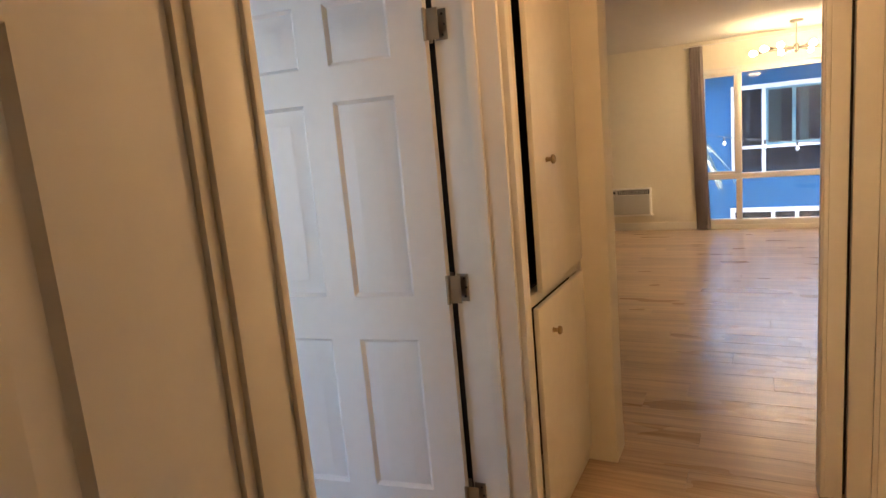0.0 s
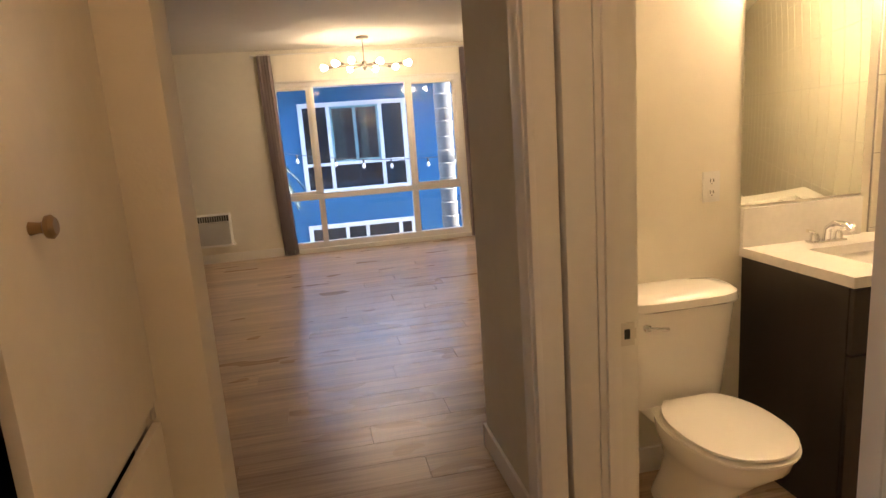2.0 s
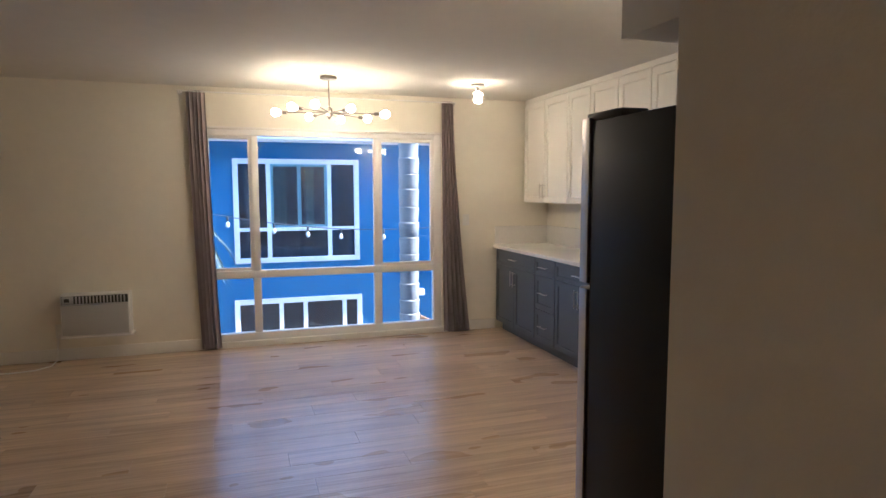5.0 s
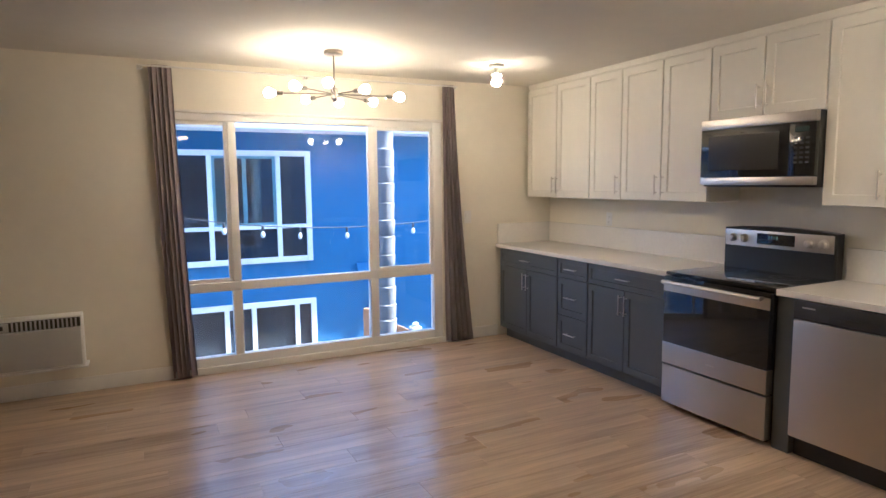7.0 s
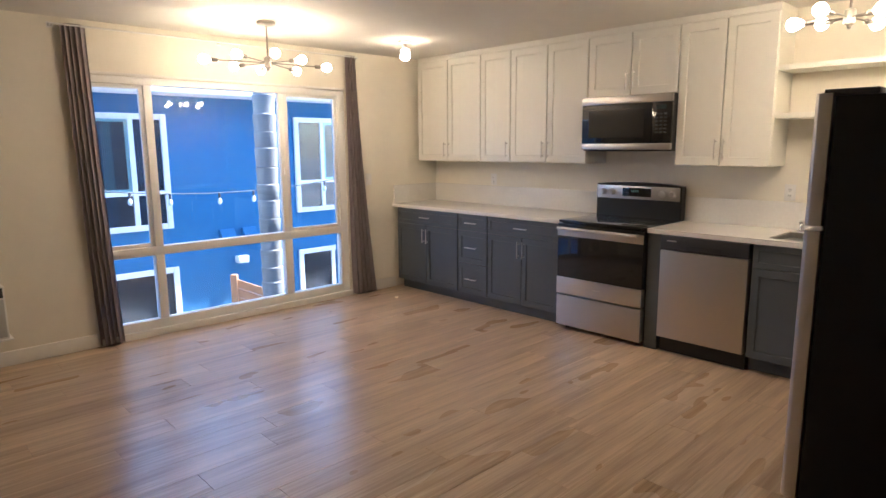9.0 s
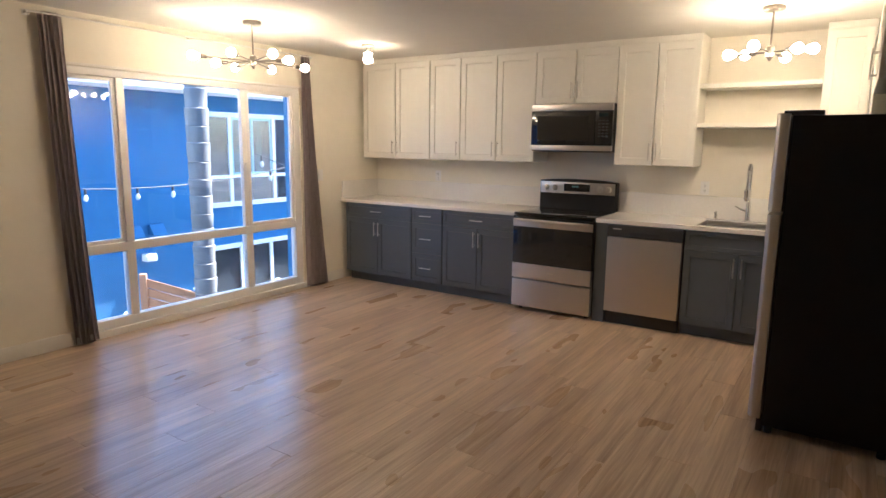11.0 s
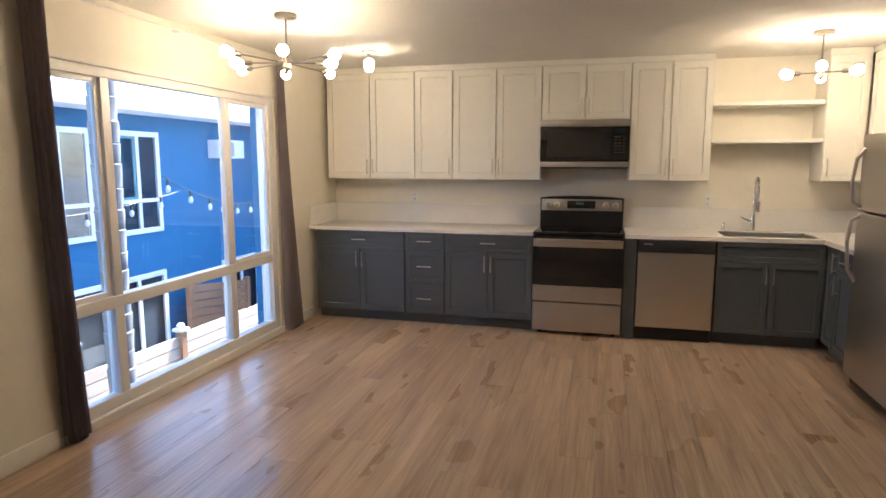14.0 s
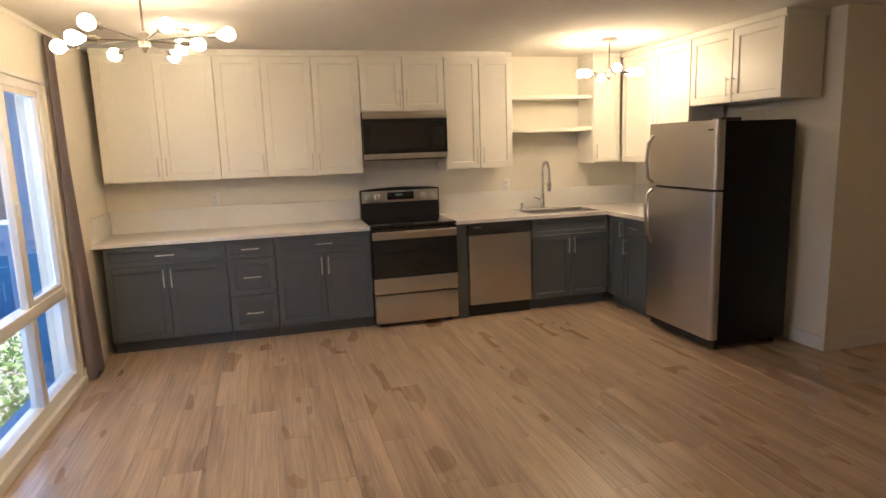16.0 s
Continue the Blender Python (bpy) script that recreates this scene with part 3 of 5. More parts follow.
def base_cabinet(name, label, m, w, fronts, group="grey base cabinets"):
    """A base unit in its own frame: x along the front, y into the wall. fronts: (x0, z0, x1, z1, handle), handle: 'h', 'l', 'r' or ''."""
    t = thing(name, label, "base cabinet", m, group)
    part("body", boxes(((0.001, 0, KTOE), (w - 0.001, 0.585, BOX_T)), bev=0.001), M_GREY, t)
    part("toe_kick", boxes(((0.001, 0.06, 0), (w - 0.001, 0.075, KTOE))), M_GREY, t)
    for x0, z0, x1, z1, h in fronts:
        bm = bmesh.new()
        shaker(bm, x0, z0, x1, z1, 0.0, fw=0.05 if z1 - z0 > 0.2 else 0.035)
        d = part("drawer_front" if h == "h" or z1 - z0 < 0.25 else "door", bm, M_GREY, t)
        hb = bmesh.new()
        if h == "h":
            c, z = (x0 + x1) / 2, (z0 + z1) / 2
            bar_handle(hb, (c - 0.05, -0.02, z), (c + 0.05, -0.02, z))
        elif h in ("l", "r"):
            x = x0 + 0.028 if h == "l" else x1 - 0.028
            bar_handle(hb, (x, -0.02, z1 - 0.16), (x, -0.02, z1 - 0.05))
        if h:
            part("handle", hb, M_NICKEL, d, "brushed nickel bar handle")
        else:
            hb.free()
    return t


G = 0.004
ZD = BOX_T - 0.155


def run(y, x=KX):
    return pose(x, y, 0, 0, 0, -90)


def two_door(w):
    return [(G, ZD, w - G, BOX_T - G, "h"), (G, KTOE + G, w / 2, ZD - G, "r"), (w / 2, KTOE + G, w - G, ZD - G, "l")]


base_cabinet("base_cabinet", "slate grey base cabinet, one drawer over two doors", run(8.985), 0.895, two_door(0.895))
base_cabinet("drawer_cabinet", "narrow slate grey base cabinet with three drawers", run(8.09), 0.38,
             [(G, ZD, 0.376, BOX_T - G, "h"), (G, 0.395, 0.376, ZD - G, "h"), (G, KTOE + G, 0.376, 0.391, "h")])
base_cabinet("base_cabinet", "slate grey base cabinet beside the range", run(7.71), 0.80, two_door(0.80))
filler = thing("filler_panel", "narrow grey end panel between range and dishwasher", "cabinet panel", run(6.145))
part("panel", boxes(((0, -0.012, 0), (0.10, 0.585, BOX_T)), bev=0.002), M_GREY, filler)
W = 0.80
base_cabinet("sink_cabinet", "slate grey sink cabinet with a false drawer front", run(5.425), W,
             [(G, ZD, W - G, BOX_T - G, ""), (G, KTOE + G, W / 2, ZD - G, "r"), (W / 2, KTOE + G, W - G, ZD - G, "l")])
base_cabinet("corner_cabinet", "slate grey corner cabinet with one narrow door", pose(2.975, 4.625, 0, 0, 0, 180), 0.30, [(0.07, KTOE + G, 0.296, BOX_T - G, "r")])
base_cabinet("base_cabinet", "narrow grey cabinet beside the refrigerator", pose(2.675, 4.625, 0, 0, 0, 180), 0.36, [(G, ZD, 0.356, BOX_T - G, "h"), (G, KTOE + G, 0.356, ZD - G, "l")])

# worktops, one left of the range, one right with the sink cut out
left_top = thing("worktop", "white quartz worktop with a low upstand", "worktop", group="white quartz worktops")
part("slab", boxes(((2.965, 6.915, BOX_T + 0.001), (EAST, NORTH, CTOP)), bev=0.003), M_QUARTZ, left_top)
part("upstand", boxes(((EAST - 0.018, 6.915, CTOP), (EAST, NORTH - 0.018, 1.085)), ((2.985, NORTH - 0.018, CTOP), (EAST, NORTH, 1.085)), bev=0.002), M_QUARTZ, left_top)
right_top = thing("worktop", "L-shaped white quartz worktop around the sink", "worktop", group="white quartz worktops")
SX0, SX1, SY0, SY1 = 3.05, 3.46, 4.66, 5.36
part("slab", boxes(((2.965, SY1, BOX_T + 0.001), (EAST, 6.145, CTOP)), ((2.965, SY0, BOX_T + 0.001), (SX0, SY1, CTOP)), ((SX1, SY0, BOX_T + 0.001), (EAST, SY1, CTOP)),
                   ((2.965, SOUTH_K, BOX_T + 0.001), (EAST, SY0, CTOP)), ((2.31, SOUTH_K, BOX_T + 0.001), (2.965, 4.655, CTOP))), M_QUARTZ, right_top)
part("upstand", boxes(((EAST - 0.018, SOUTH_K + 0.018, CTOP), (EAST, 6.145, 1.085)), ((2.31, SOUTH_K, CTOP), (EAST, SOUTH_K + 0.018, 1.085)), bev=0.002), M_QUARTZ, right_top)
sink = thing("kitchen_sink", "undermount stainless steel kitchen sink", "sink")
part("basin", boxes(((SX0 + 0.001, SY0 + 0.001, 0.66), (SX1 - 0.001, SY1 - 0.001, 0.663)), ((SX0 + 0.001, SY0 + 0.001, 0.663), (SX0 + 0.010, SY1 - 0.001, CTOP - 0.012)), ((SX1 - 0.010, SY0 + 0.001, 0.663), (SX1 - 0.001, SY1 - 0.001, CTOP - 0.004)),
                    ((SX0 + 0.010, SY0 + 0.001, 0.663), (SX1 - 0.010, SY0 + 0.010, CTOP - 0.006)), ((SX0 + 0.010, SY1 - 0.010, 0.663), (SX1 - 0.010, SY1 - 0.001, CTOP - 0.006))), M_STEELH, sink)
bm = bmesh.new()
lathe(bm, [(0.045, 0), (0.045, 0.004), (0.03, 0.005), (0.028, 0.001)], 20, (3.30, 5.0, 0.664))
part("drain", bm, M_CHROME, sink)
tap = thing("kitchen_faucet", "tall chrome spring pull-down kitchen faucet", "faucet", pose(3.515, 5.06, CTOP))
bm = bmesh.new()
lathe(bm, [(0.027, 0), (0.027, 0.012), (0.02, 0.02), (0.018, 0.15), (0.012, 0.16), (0.011, 0.38)], 18)
part("stem", bm, M_CHROME, tap)
arc = [(-0.075 + 0.075 * math.cos(a), 0, 0.38 + 0.085 * math.sin(a)) for a in [math.pi * i / 14 for i in range(15)]]
bm = bmesh.new()
coil = []
for i in range(180):
    u = i / 179 * 14
    k = min(int(u), 13)
    p = Vector(arc[k]).lerp(Vector(arc[k + 1]), u - k)
    d = (Vector(arc[k + 1]) - Vector(arc[k])).normalized()
    s = d.cross(Vector((0, 1, 0)))
    coil.append(p + 0.011 * (math.cos(i * 0.95) * Vector((0, 1, 0)) + math.sin(i * 0.95) * s))
tube(bm, coil, 0.0028, 5)
part("spring", bm, M_CHROME, tap)
bm = bmesh.new()
tube(bm, [(-0.15, 0, 0.38), (-0.15, 0, 0.28)], 0.011, 12)
lathe(bm, [(0.012, 0), (0.02, -0.02), (0.021, -0.09), (0.017, -0.11)], 16, (-0.15, 0, 0.29))
part("spray_head", bm, M_CHROME, tap)
bm = bmesh.new()
tube(bm, [(0, 0, 0.25), (-0.15, 0, 0.25)], 0.006, 10)
lathe(bm, [(0.024, -0.012), (0.024, 0.012)], 16, (-0.15, 0, 0.25))
part("holder_arm", bm, M_CHROME, tap)
bm = bmesh.new()
tube(bm, [(0, 0.015, 0.09), (0, 0.05, 0.10), (0, 0.10, 0.125)], [0.011, 0.007, 0.005], 10)
part("lever", bm, M_CHROME, tap)
soap = thing("soap_dispenser", "small chrome soap dispenser by the sink", "soap dispenser", pose(3.50, 5.30, CTOP))
bm = bmesh.new()
lathe(bm, [(0.02, 0), (0.02, 0.008), (0.013, 0.014), (0.012, 0.05), (0.009, 0.055), (0.009, 0.075)], 14)
part("pump", bm, M_CHROME, soap)
bm = bmesh.new()
tube(bm, [(0.006, 0, 0.07), (-0.02, 0, 0.072), (-0.045, 0, 0.064)], 0.006, 8)
part("spout", bm, M_CHROME, soap)


def upper_cabinet(label, m, w, z0, z1, doors, depth=0.31, name="wall_cabinet"):
    t = thing(name, label, "wall cabinet", m, "white wall cabinets")
    part("body", boxes(((0.001, 0, z0), (w - 0.001, depth, z1)), bev=0.001), M_WHITE, t)
    for x0, x1, h in doors:
        bm = bmesh.new()
        shaker(bm, x0 + 0.002, z0 + 0.002, x1 - 0.002, z1 - 0.012, 0.0, fw=0.058)
        d = part("door", bm, M_WHITE, t)
        hb = bmesh.new()
        x = x1 - 0.03 if h == "r" else x0 + 0.03
        bar_handle(hb, (x, -0.02, z0 + 0.06), (x, -0.02, z0 + 0.17))
        part("handle", hb, M_NICKEL, d, "brushed nickel bar handle")
    return t


UX, UZ0, UZ1 = 3.305, 1.338, 2.345
UD = EAST - UX - 0.001
upper_cabinet("white two-door shaker wall cabinet", run(8.985, UX), 0.90, UZ0, UZ1, [(0, 0.45, "r"), (0.45, 0.90, "l")], UD)
upper_cabinet("narrow white one-door shaker wall cabinet", run(8.085, UX), 0.372, UZ0, UZ1, [(0, 0.372, "r")], UD)
upper_cabinet("white two-door shaker wall cabinet", run(7.713, UX), 0.82, UZ0, UZ1, [(0, 0.41, "r"), (0.41, 0.82, "l")], UD)
upper_cabinet("short white wall cabinet above the microwave", run(6.892, UX), 0.762, 1.868, UZ1, [(0, 0.381, "r"), (0.381, 0.762, "l")], UD)
upper_cabinet("white two-door shaker wall cabinet", run(6.129, UX), 0.662, UZ0, UZ1, [(0, 0.331, "r"), (0.331, 0.662, "l")], UD)
upper_cabinet("white corner wall cabinet with one door", run(4.625, UX), 0.30, UZ0, UZ1, [(0, 0.298, "l")], UD)
upper_cabinet("white two-door wall cabinet on the return wall", pose(3.28, 4.305, 0, 0, 0, 180), 1.03, UZ0, UZ1, [(0.02, 0.525, "r"), (0.525, 1.03, "l")], 0.324)
upper_cabinet("short white wall cabinet above the refrigerator", pose(2.245, 4.305, 0, 0, 0, 180), 0.95, 1.805, UZ1, [(0, 0.475, "r"), (0.475, 0.95, "l")], 0.324)
trim = thing("cabinet_crown", "white filler strip between wall cabinets and ceiling", "cabinet trim")
part("strip", boxes(((UX - 0.012, 5.467, UZ1), (EAST, 8.985, CEIL - 0.001)), bev=0.002), M_WHITE, trim)
part("strip", boxes(((UX - 0.012, 4.327, UZ1), (EAST, 4.625, CEIL - 0.001)), bev=0.002), M_WHITE, trim)
part("strip", boxes(((1.295, SOUTH_K + 0.001, UZ1), (EAST, 4.317, CEIL - 0.001)), bev=0.002), M_WHITE, trim)
for z in (1.655, 1.962):
    s = thing("open_shelf", "thick white open shelf above the sink", "shelf", group="open shelves above the sink")
    part("board", boxes(((UX + 0.005, 4.627, z), (EAST - 0.001, 5.465, z + 0.034)), bev=0.002), M_WHITE, s)

# over-the-range microwave
mw = thing("microwave", "stainless steel and black over-the-range microwave", "microwave", pose(3.215, 6.892, 0, 0, 0, -90))
MW, Z0, Z1 = 0.76, 1.443, 1.863
part("body", boxes(((0.002, 0.03, Z0), (MW - 0.002, 0.384, Z1)), bev=0.003), M_DARKP, mw)
part("door", boxes(((0, 0, Z0 + 0.058), (MW - 0.155, 0.03, Z1 - 0.062)), bev=0.003), M_BLACKG, mw, "black glass microwave door")
part("door_window", boxes(((0.06, -0.0015, Z0 + 0.10), (MW - 0.215, 0.0, Z1 - 0.105))), mat("mesh_glass", (0.03, 0.028, 0.026), 0.14, vary=0.05), mw)
panel = part("control_panel", boxes(((MW - 0.153, 0, Z0 + 0.058), (MW, 0.03, Z1 - 0.062)), bev=0.003), M_BLACKG, mw)
part("top_band", boxes(((0, -0.003, Z1 - 0.06), (MW, 0.03, Z1)), bev=0.004), M_STEELH, mw, "brushed steel upper band")
part("bottom_band", boxes(((0, -0.003, Z0 + 0.01), (MW, 0.03, Z0 + 0.056)), bev=0.004), M_STEELH, mw, "brushed steel lower band")
M_MARK = mat("grey_marking", (0.035, 0.035, 0.035), 0.5)
part("display", boxes(((MW - 0.12, -0.001, Z1 - 0.115), (MW - 0.04, 0, Z1 - 0.085))), mat("dim_display", (0.02, 0.035, 0.04), 0.1), panel)
for r in range(6):
    for c in range(3):
        part("button", boxes(((MW - 0.125 + c * 0.034, -0.001, Z1 - 0.155 - r * 0.027), (MW - 0.103 + c * 0.034, 0, Z1 - 0.143 - r * 0.027))), M_MARK, panel)
part("vent_grille", boxes(*[((0.02 + i * 0.03, 0.05, Z0 - 0.004), (0.042 + i * 0.03, 0.34, Z0)) for i in range(24)]), M_DARKP, mw)

# the range
rg = thing("range", "freestanding electric range, stainless steel with black glass top", "range", pose(2.965, 6.908, 0, 0, 0, -90))
RW = 0.756
part("body", boxes(((0.003, 0.03, 0.03), (RW - 0.003, 0.60, 0.875)), bev=0.003), M_BLACK, rg)
part("cooktop", boxes(((-0.001, -0.012, 0.877), (RW + 0.001, 0.53, 0.899)), bev=0.006), M_BLACKG, rg, "black glass cooktop")
for cx, cy, r in ((0.19, 0.15, 0.10), (0.57, 0.15, 0.08), (0.19, 0.39, 0.075), (0.57, 0.39, 0.10)):
    bm = bmesh.new()
    n = 40
    for rr in (r, r * 0.55):
        inner = [bm.verts.new((cx + (rr - 0.002) * math.cos(2 * math.pi * i / n), cy + (rr - 0.002) * math.sin(2 * math.pi * i / n), 0.8996)) for i in range(n)]
        outer = [bm.verts.new((cx + rr * math.cos(2 * math.pi * i / n), cy + rr * math.sin(2 * math.pi * i / n), 0.8996)) for i in range(n)]
        for i in range(n):
            bm.faces.new((inner[i], outer[i], outer[(i + 1) % n], inner[(i + 1) % n]))
    part("burner_ring", bm, M_MARK, rg)
odoor = part("oven_door", boxes(((0.004, -0.03, 0.335), (RW - 0.004, 0.028, 0.872)), bev=0.006), M_BLACKG, rg, "black glass oven door")
part("door_band", boxes(((0.003, -0.033, 0.775), (RW - 0.003, -0.028, 0.842)), bev=0.002), M_STEELH, odoor, "brushed steel band")
part("door_band", boxes(((0.003, -0.033, 0.30), (RW - 0.003, 0.02, 0.438)), bev=0.003), M_STEELH, odoor, "brushed steel lower band")
bm = bmesh.new()
tube(bm, [(0.03, -0.075, 0.838), (RW - 0.03, -0.075, 0.838)], 0.013, 14)
for x in (0.05, RW - 0.05):
    box(bm, (x - 0.012, -0.075, 0.829), (x + 0.012, -0.03, 0.847), 0.003)
part("handle", bm, M_STEELH, odoor, "brushed steel towel-bar handle")
part("badge", boxes(((RW / 2 - 0.03, -0.0345, 0.365), (RW / 2 + 0.03, -0.033, 0.373))), M_NICKEL, odoor)
part("storage_drawer", boxes(((0.004, -0.03, 0.035), (RW - 0.004, 0.028, 0.288)), bev=0.006), M_STEELH, rg, "brushed steel storage drawer")
bm = bmesh.new()
top = [(0.0, 1.165), (0.1, 1.176), (0.3, 1.184), (0.456, 1.184), (0.656, 1.176), (RW, 1.165)]
ring = lambda y, inset=0.0: [(0 + inset, y, 0.895), (RW - inset, y, 0.895)] + [(min(max(x, inset), RW - inset), y, z - inset) for x, z in reversed(top)]
loft(bm, [ring(0.60), ring(0.535), ring(0.528, 0.006)])
guard = part("back_guard", bm, M_BLACK, rg, "black back guard with a curved top")
cp = part("control_panel", boxes(((0.012, 0.522, 1.048), (RW - 0.012, 0.53, 1.155)), bev=0.003), M_STEELH, guard, "steel control panel")
part("display", boxes(((0.25, 0.519, 1.07), (RW - 0.25, 0.523, 1.14)), bev=0.001), M_BLACKG, guard, "black clock display")
part("digits", boxes(*[((0.33 + i * 0.018, 0.5185, 1.105), (0.341 + i * 0.018, 0.519, 1.125)) for i in range(4)]), mat("display_digits", (0.15, 0.3, 0.3), 0.4), guard)
for x in (0.07, 0.155, RW - 0.155, RW - 0.07):
    bm = bmesh.new()
    lathe(bm, [(0.031, 0), (0.031, 0.004), (0.024, 0.008), (0.022, 0.026), (0.018, 0.03)], 20, (x, 0.522, 1.10), (0, -1, 0))
    box(bm, (x - 0.004, 0.488, 1.082), (x + 0.004, 0.495, 1.118), 0.001)
    part("knob", bm, M_NICKEL, guard, "steel control knob")
for x in (0.06, RW - 0.06):
    bm = bmesh.new()
    lathe(bm, [(0.018, 0), (0.018, 0.032)], 10, (x, 0.06, 0))
    part("foot", bm, M_DARKP, rg)

# dishwasher
dw = thing("dishwasher", "stainless steel dishwasher with a black control strip", "dishwasher", pose(2.985, 6.04, 0, 0, 0, -90))
part("door", boxes(((0.004, -0.028, 0.115), (0.604, 0.03, 0.752)), bev=0.006), M_STEEL, dw, "brushed steel door")
strip = part("control_strip", boxes(((0.004, -0.03, 0.755), (0.604, 0.03, 0.855)), bev=0.008), M_DARKP, dw, "black control strip")
part("pocket_handle", boxes(((0.19, -0.0315, 0.762), (0.43, -0.027, 0.80)), bev=0.003), M_SLOT, strip)
part("badge", boxes(((0.05, -0.0315, 0.818), (0.12, -0.03, 0.826))), M_NICKEL, strip)
for i in range(6):
    part("button", boxes(((0.44 + i * 0.024, -0.0312, 0.822), (0.456 + i * 0.024, -0.03, 0.830))), M_MARK, strip)
part("tub", boxes(((0.008, 0.03, 0.1), (0.60, 0.58, 0.855))), M_DARKP, dw)
part("toe_panel", boxes(((0.004, 0.03, 0), (0.604, 0.05, 0.112))), M_BLACK, dw)

# refrigerator: front to +y, black flank to -x
fr = thing("refrigerator", "stainless steel top-freezer refrigerator with black sides", "refrigerator", pose(2.222, 4.715, 0, 0, 0, 180))
FW, FH, FS = 0.80, 1.672, 1.178
part("body", boxes(((0.004, 0.07, 0.05), (FW - 0.004, 0.665, FH - 0.012)), bev=0.006), M_FRIDGE, fr, "black textured steel cabinet")


def fridge_door(z0, z1):
    bm = bmesh.new()
    prof = [(0.0, 0.062), (0.0, 0.012), (0.006, 0.004), (0.016, 0.0), (FW - 0.03, 0.0), (FW - 0.012, 0.006), (FW, 0.022), (FW, 0.062)]
    loft(bm, [[(x, y, z0 + 0.003) for x, y in prof], [(x, y, z0 + 0.006) for x, y in prof], [(x, y, z1 - 0.003) for x, y in prof]])
    return bm


for name, z0, z1 in (("door", 0.085, FS - 0.006), ("freezer_door", FS + 0.006, FH)):
    d = part(name, fridge_door(z0, z1), M_STEEL, fr, "brushed steel refrigerator door")
    hb = bmesh.new()
    if name == "door":
        hz = [FS - 0.03, FS - 0.06, FS - 0.2, FS - 0.38, FS - 0.46]
    else:
        hz = [FS + 0.03, FS + 0.06, FS + 0.2, FS + 0.34, FS + 0.40]
    tube(hb, [(0.06, 0.002, hz[0]), (0.06, -0.045, hz[1]), (0.06, -0.062, hz[2]), (0.06, -0.045, hz[3]), (0.06, 0.002, hz[4])], 0.012, 12)
    part("handle", hb, M_STEEL, d, "curved steel handle")
part("toe_grille", boxes(((0.01, 0.045, 0.015), (FW - 0.01, 0.075, 0.08)), bev=0.003), M_DARKP, fr)
part("hinge_cover", boxes(((FW - 0.10, 0.03, FH - 0.012), (FW - 0.01, 0.20, FH + 0.012)), bev=0.006), M_DARKP, fr)
part("badge", boxes(((FW - 0.10, -0.0015, FH - 0.075), (FW - 0.045, 0.0, FH - 0.063))), M_CHROME, fr)
for x in (0.06, FW - 0.06):
    for y in (0.1, 0.6):
        bm = bmesh.new()
        lathe(bm, [(0.02, 0), (0.02, 0.05)], 10, (x, y, 0))
        part("foot", bm, M_DARKP, fr)


def wall_plate(name, label, m, kind):
    """A plate in its own frame, facing -y."""
    t = thing(name, label, "outlet" if kind == "outlet" else "switch", m)
    part("plate", boxes(((-0.036, 0, -0.058), (0.036, 0.006, 0.058)), bev=0.002), M_PLAST, t)
    if kind == "outlet":
        for z in (-0.022, 0.022):
            r = part("receptacle", boxes(((-0.017, -0.002, z - 0.016), (0.017, 0.001, z + 0.016)), bev=0.001), M_PLAST, t)
            part("slots", boxes(((-0.008, -0.0026, z - 0.004), (-0.005, -0.0019, z + 0.008)), ((0.005, -0.0026, z - 0.004), (0.008, -0.0019, z + 0.008)), ((-0.002, -0.0026, z - 0.012), (0.002, -0.0019, z - 0.008))), M_SLOT, r)
    else:
        part("rocker", boxes(((-0.016, -0.004, -0.033), (0.016, 0.001, 0.033)), bev=0.002), M_PLAST, t)
    return t


wall_plate("wall_outlet", "white duplex outlet above the worktop upstand", pose(EAST - 0.006, 8.18, 1.15, 0, 0, -90), "outlet")
wall_plate("wall_outlet", "white duplex outlet beside the kitchen sink", pose(EAST - 0.006, 5.42, 1.15, 0, 0, -90), "outlet")
wall_plate("light_switch", "white light switch beside the curtain", pose(2.66, NORTH - 0.006, 1.16), "switch")


# ---- lamps, heater, curtains ----
def bulb(bm, at, axis, r=0.034):
    lathe(bm, [(0.012, 0), (0.014, 0.006), (r * 0.75, 0.024), (r, 0.048), (r * 0.93, 0.064), (r * 0.6, 0.078), (0.004, 0.084)], 16, at, axis)
    return bm


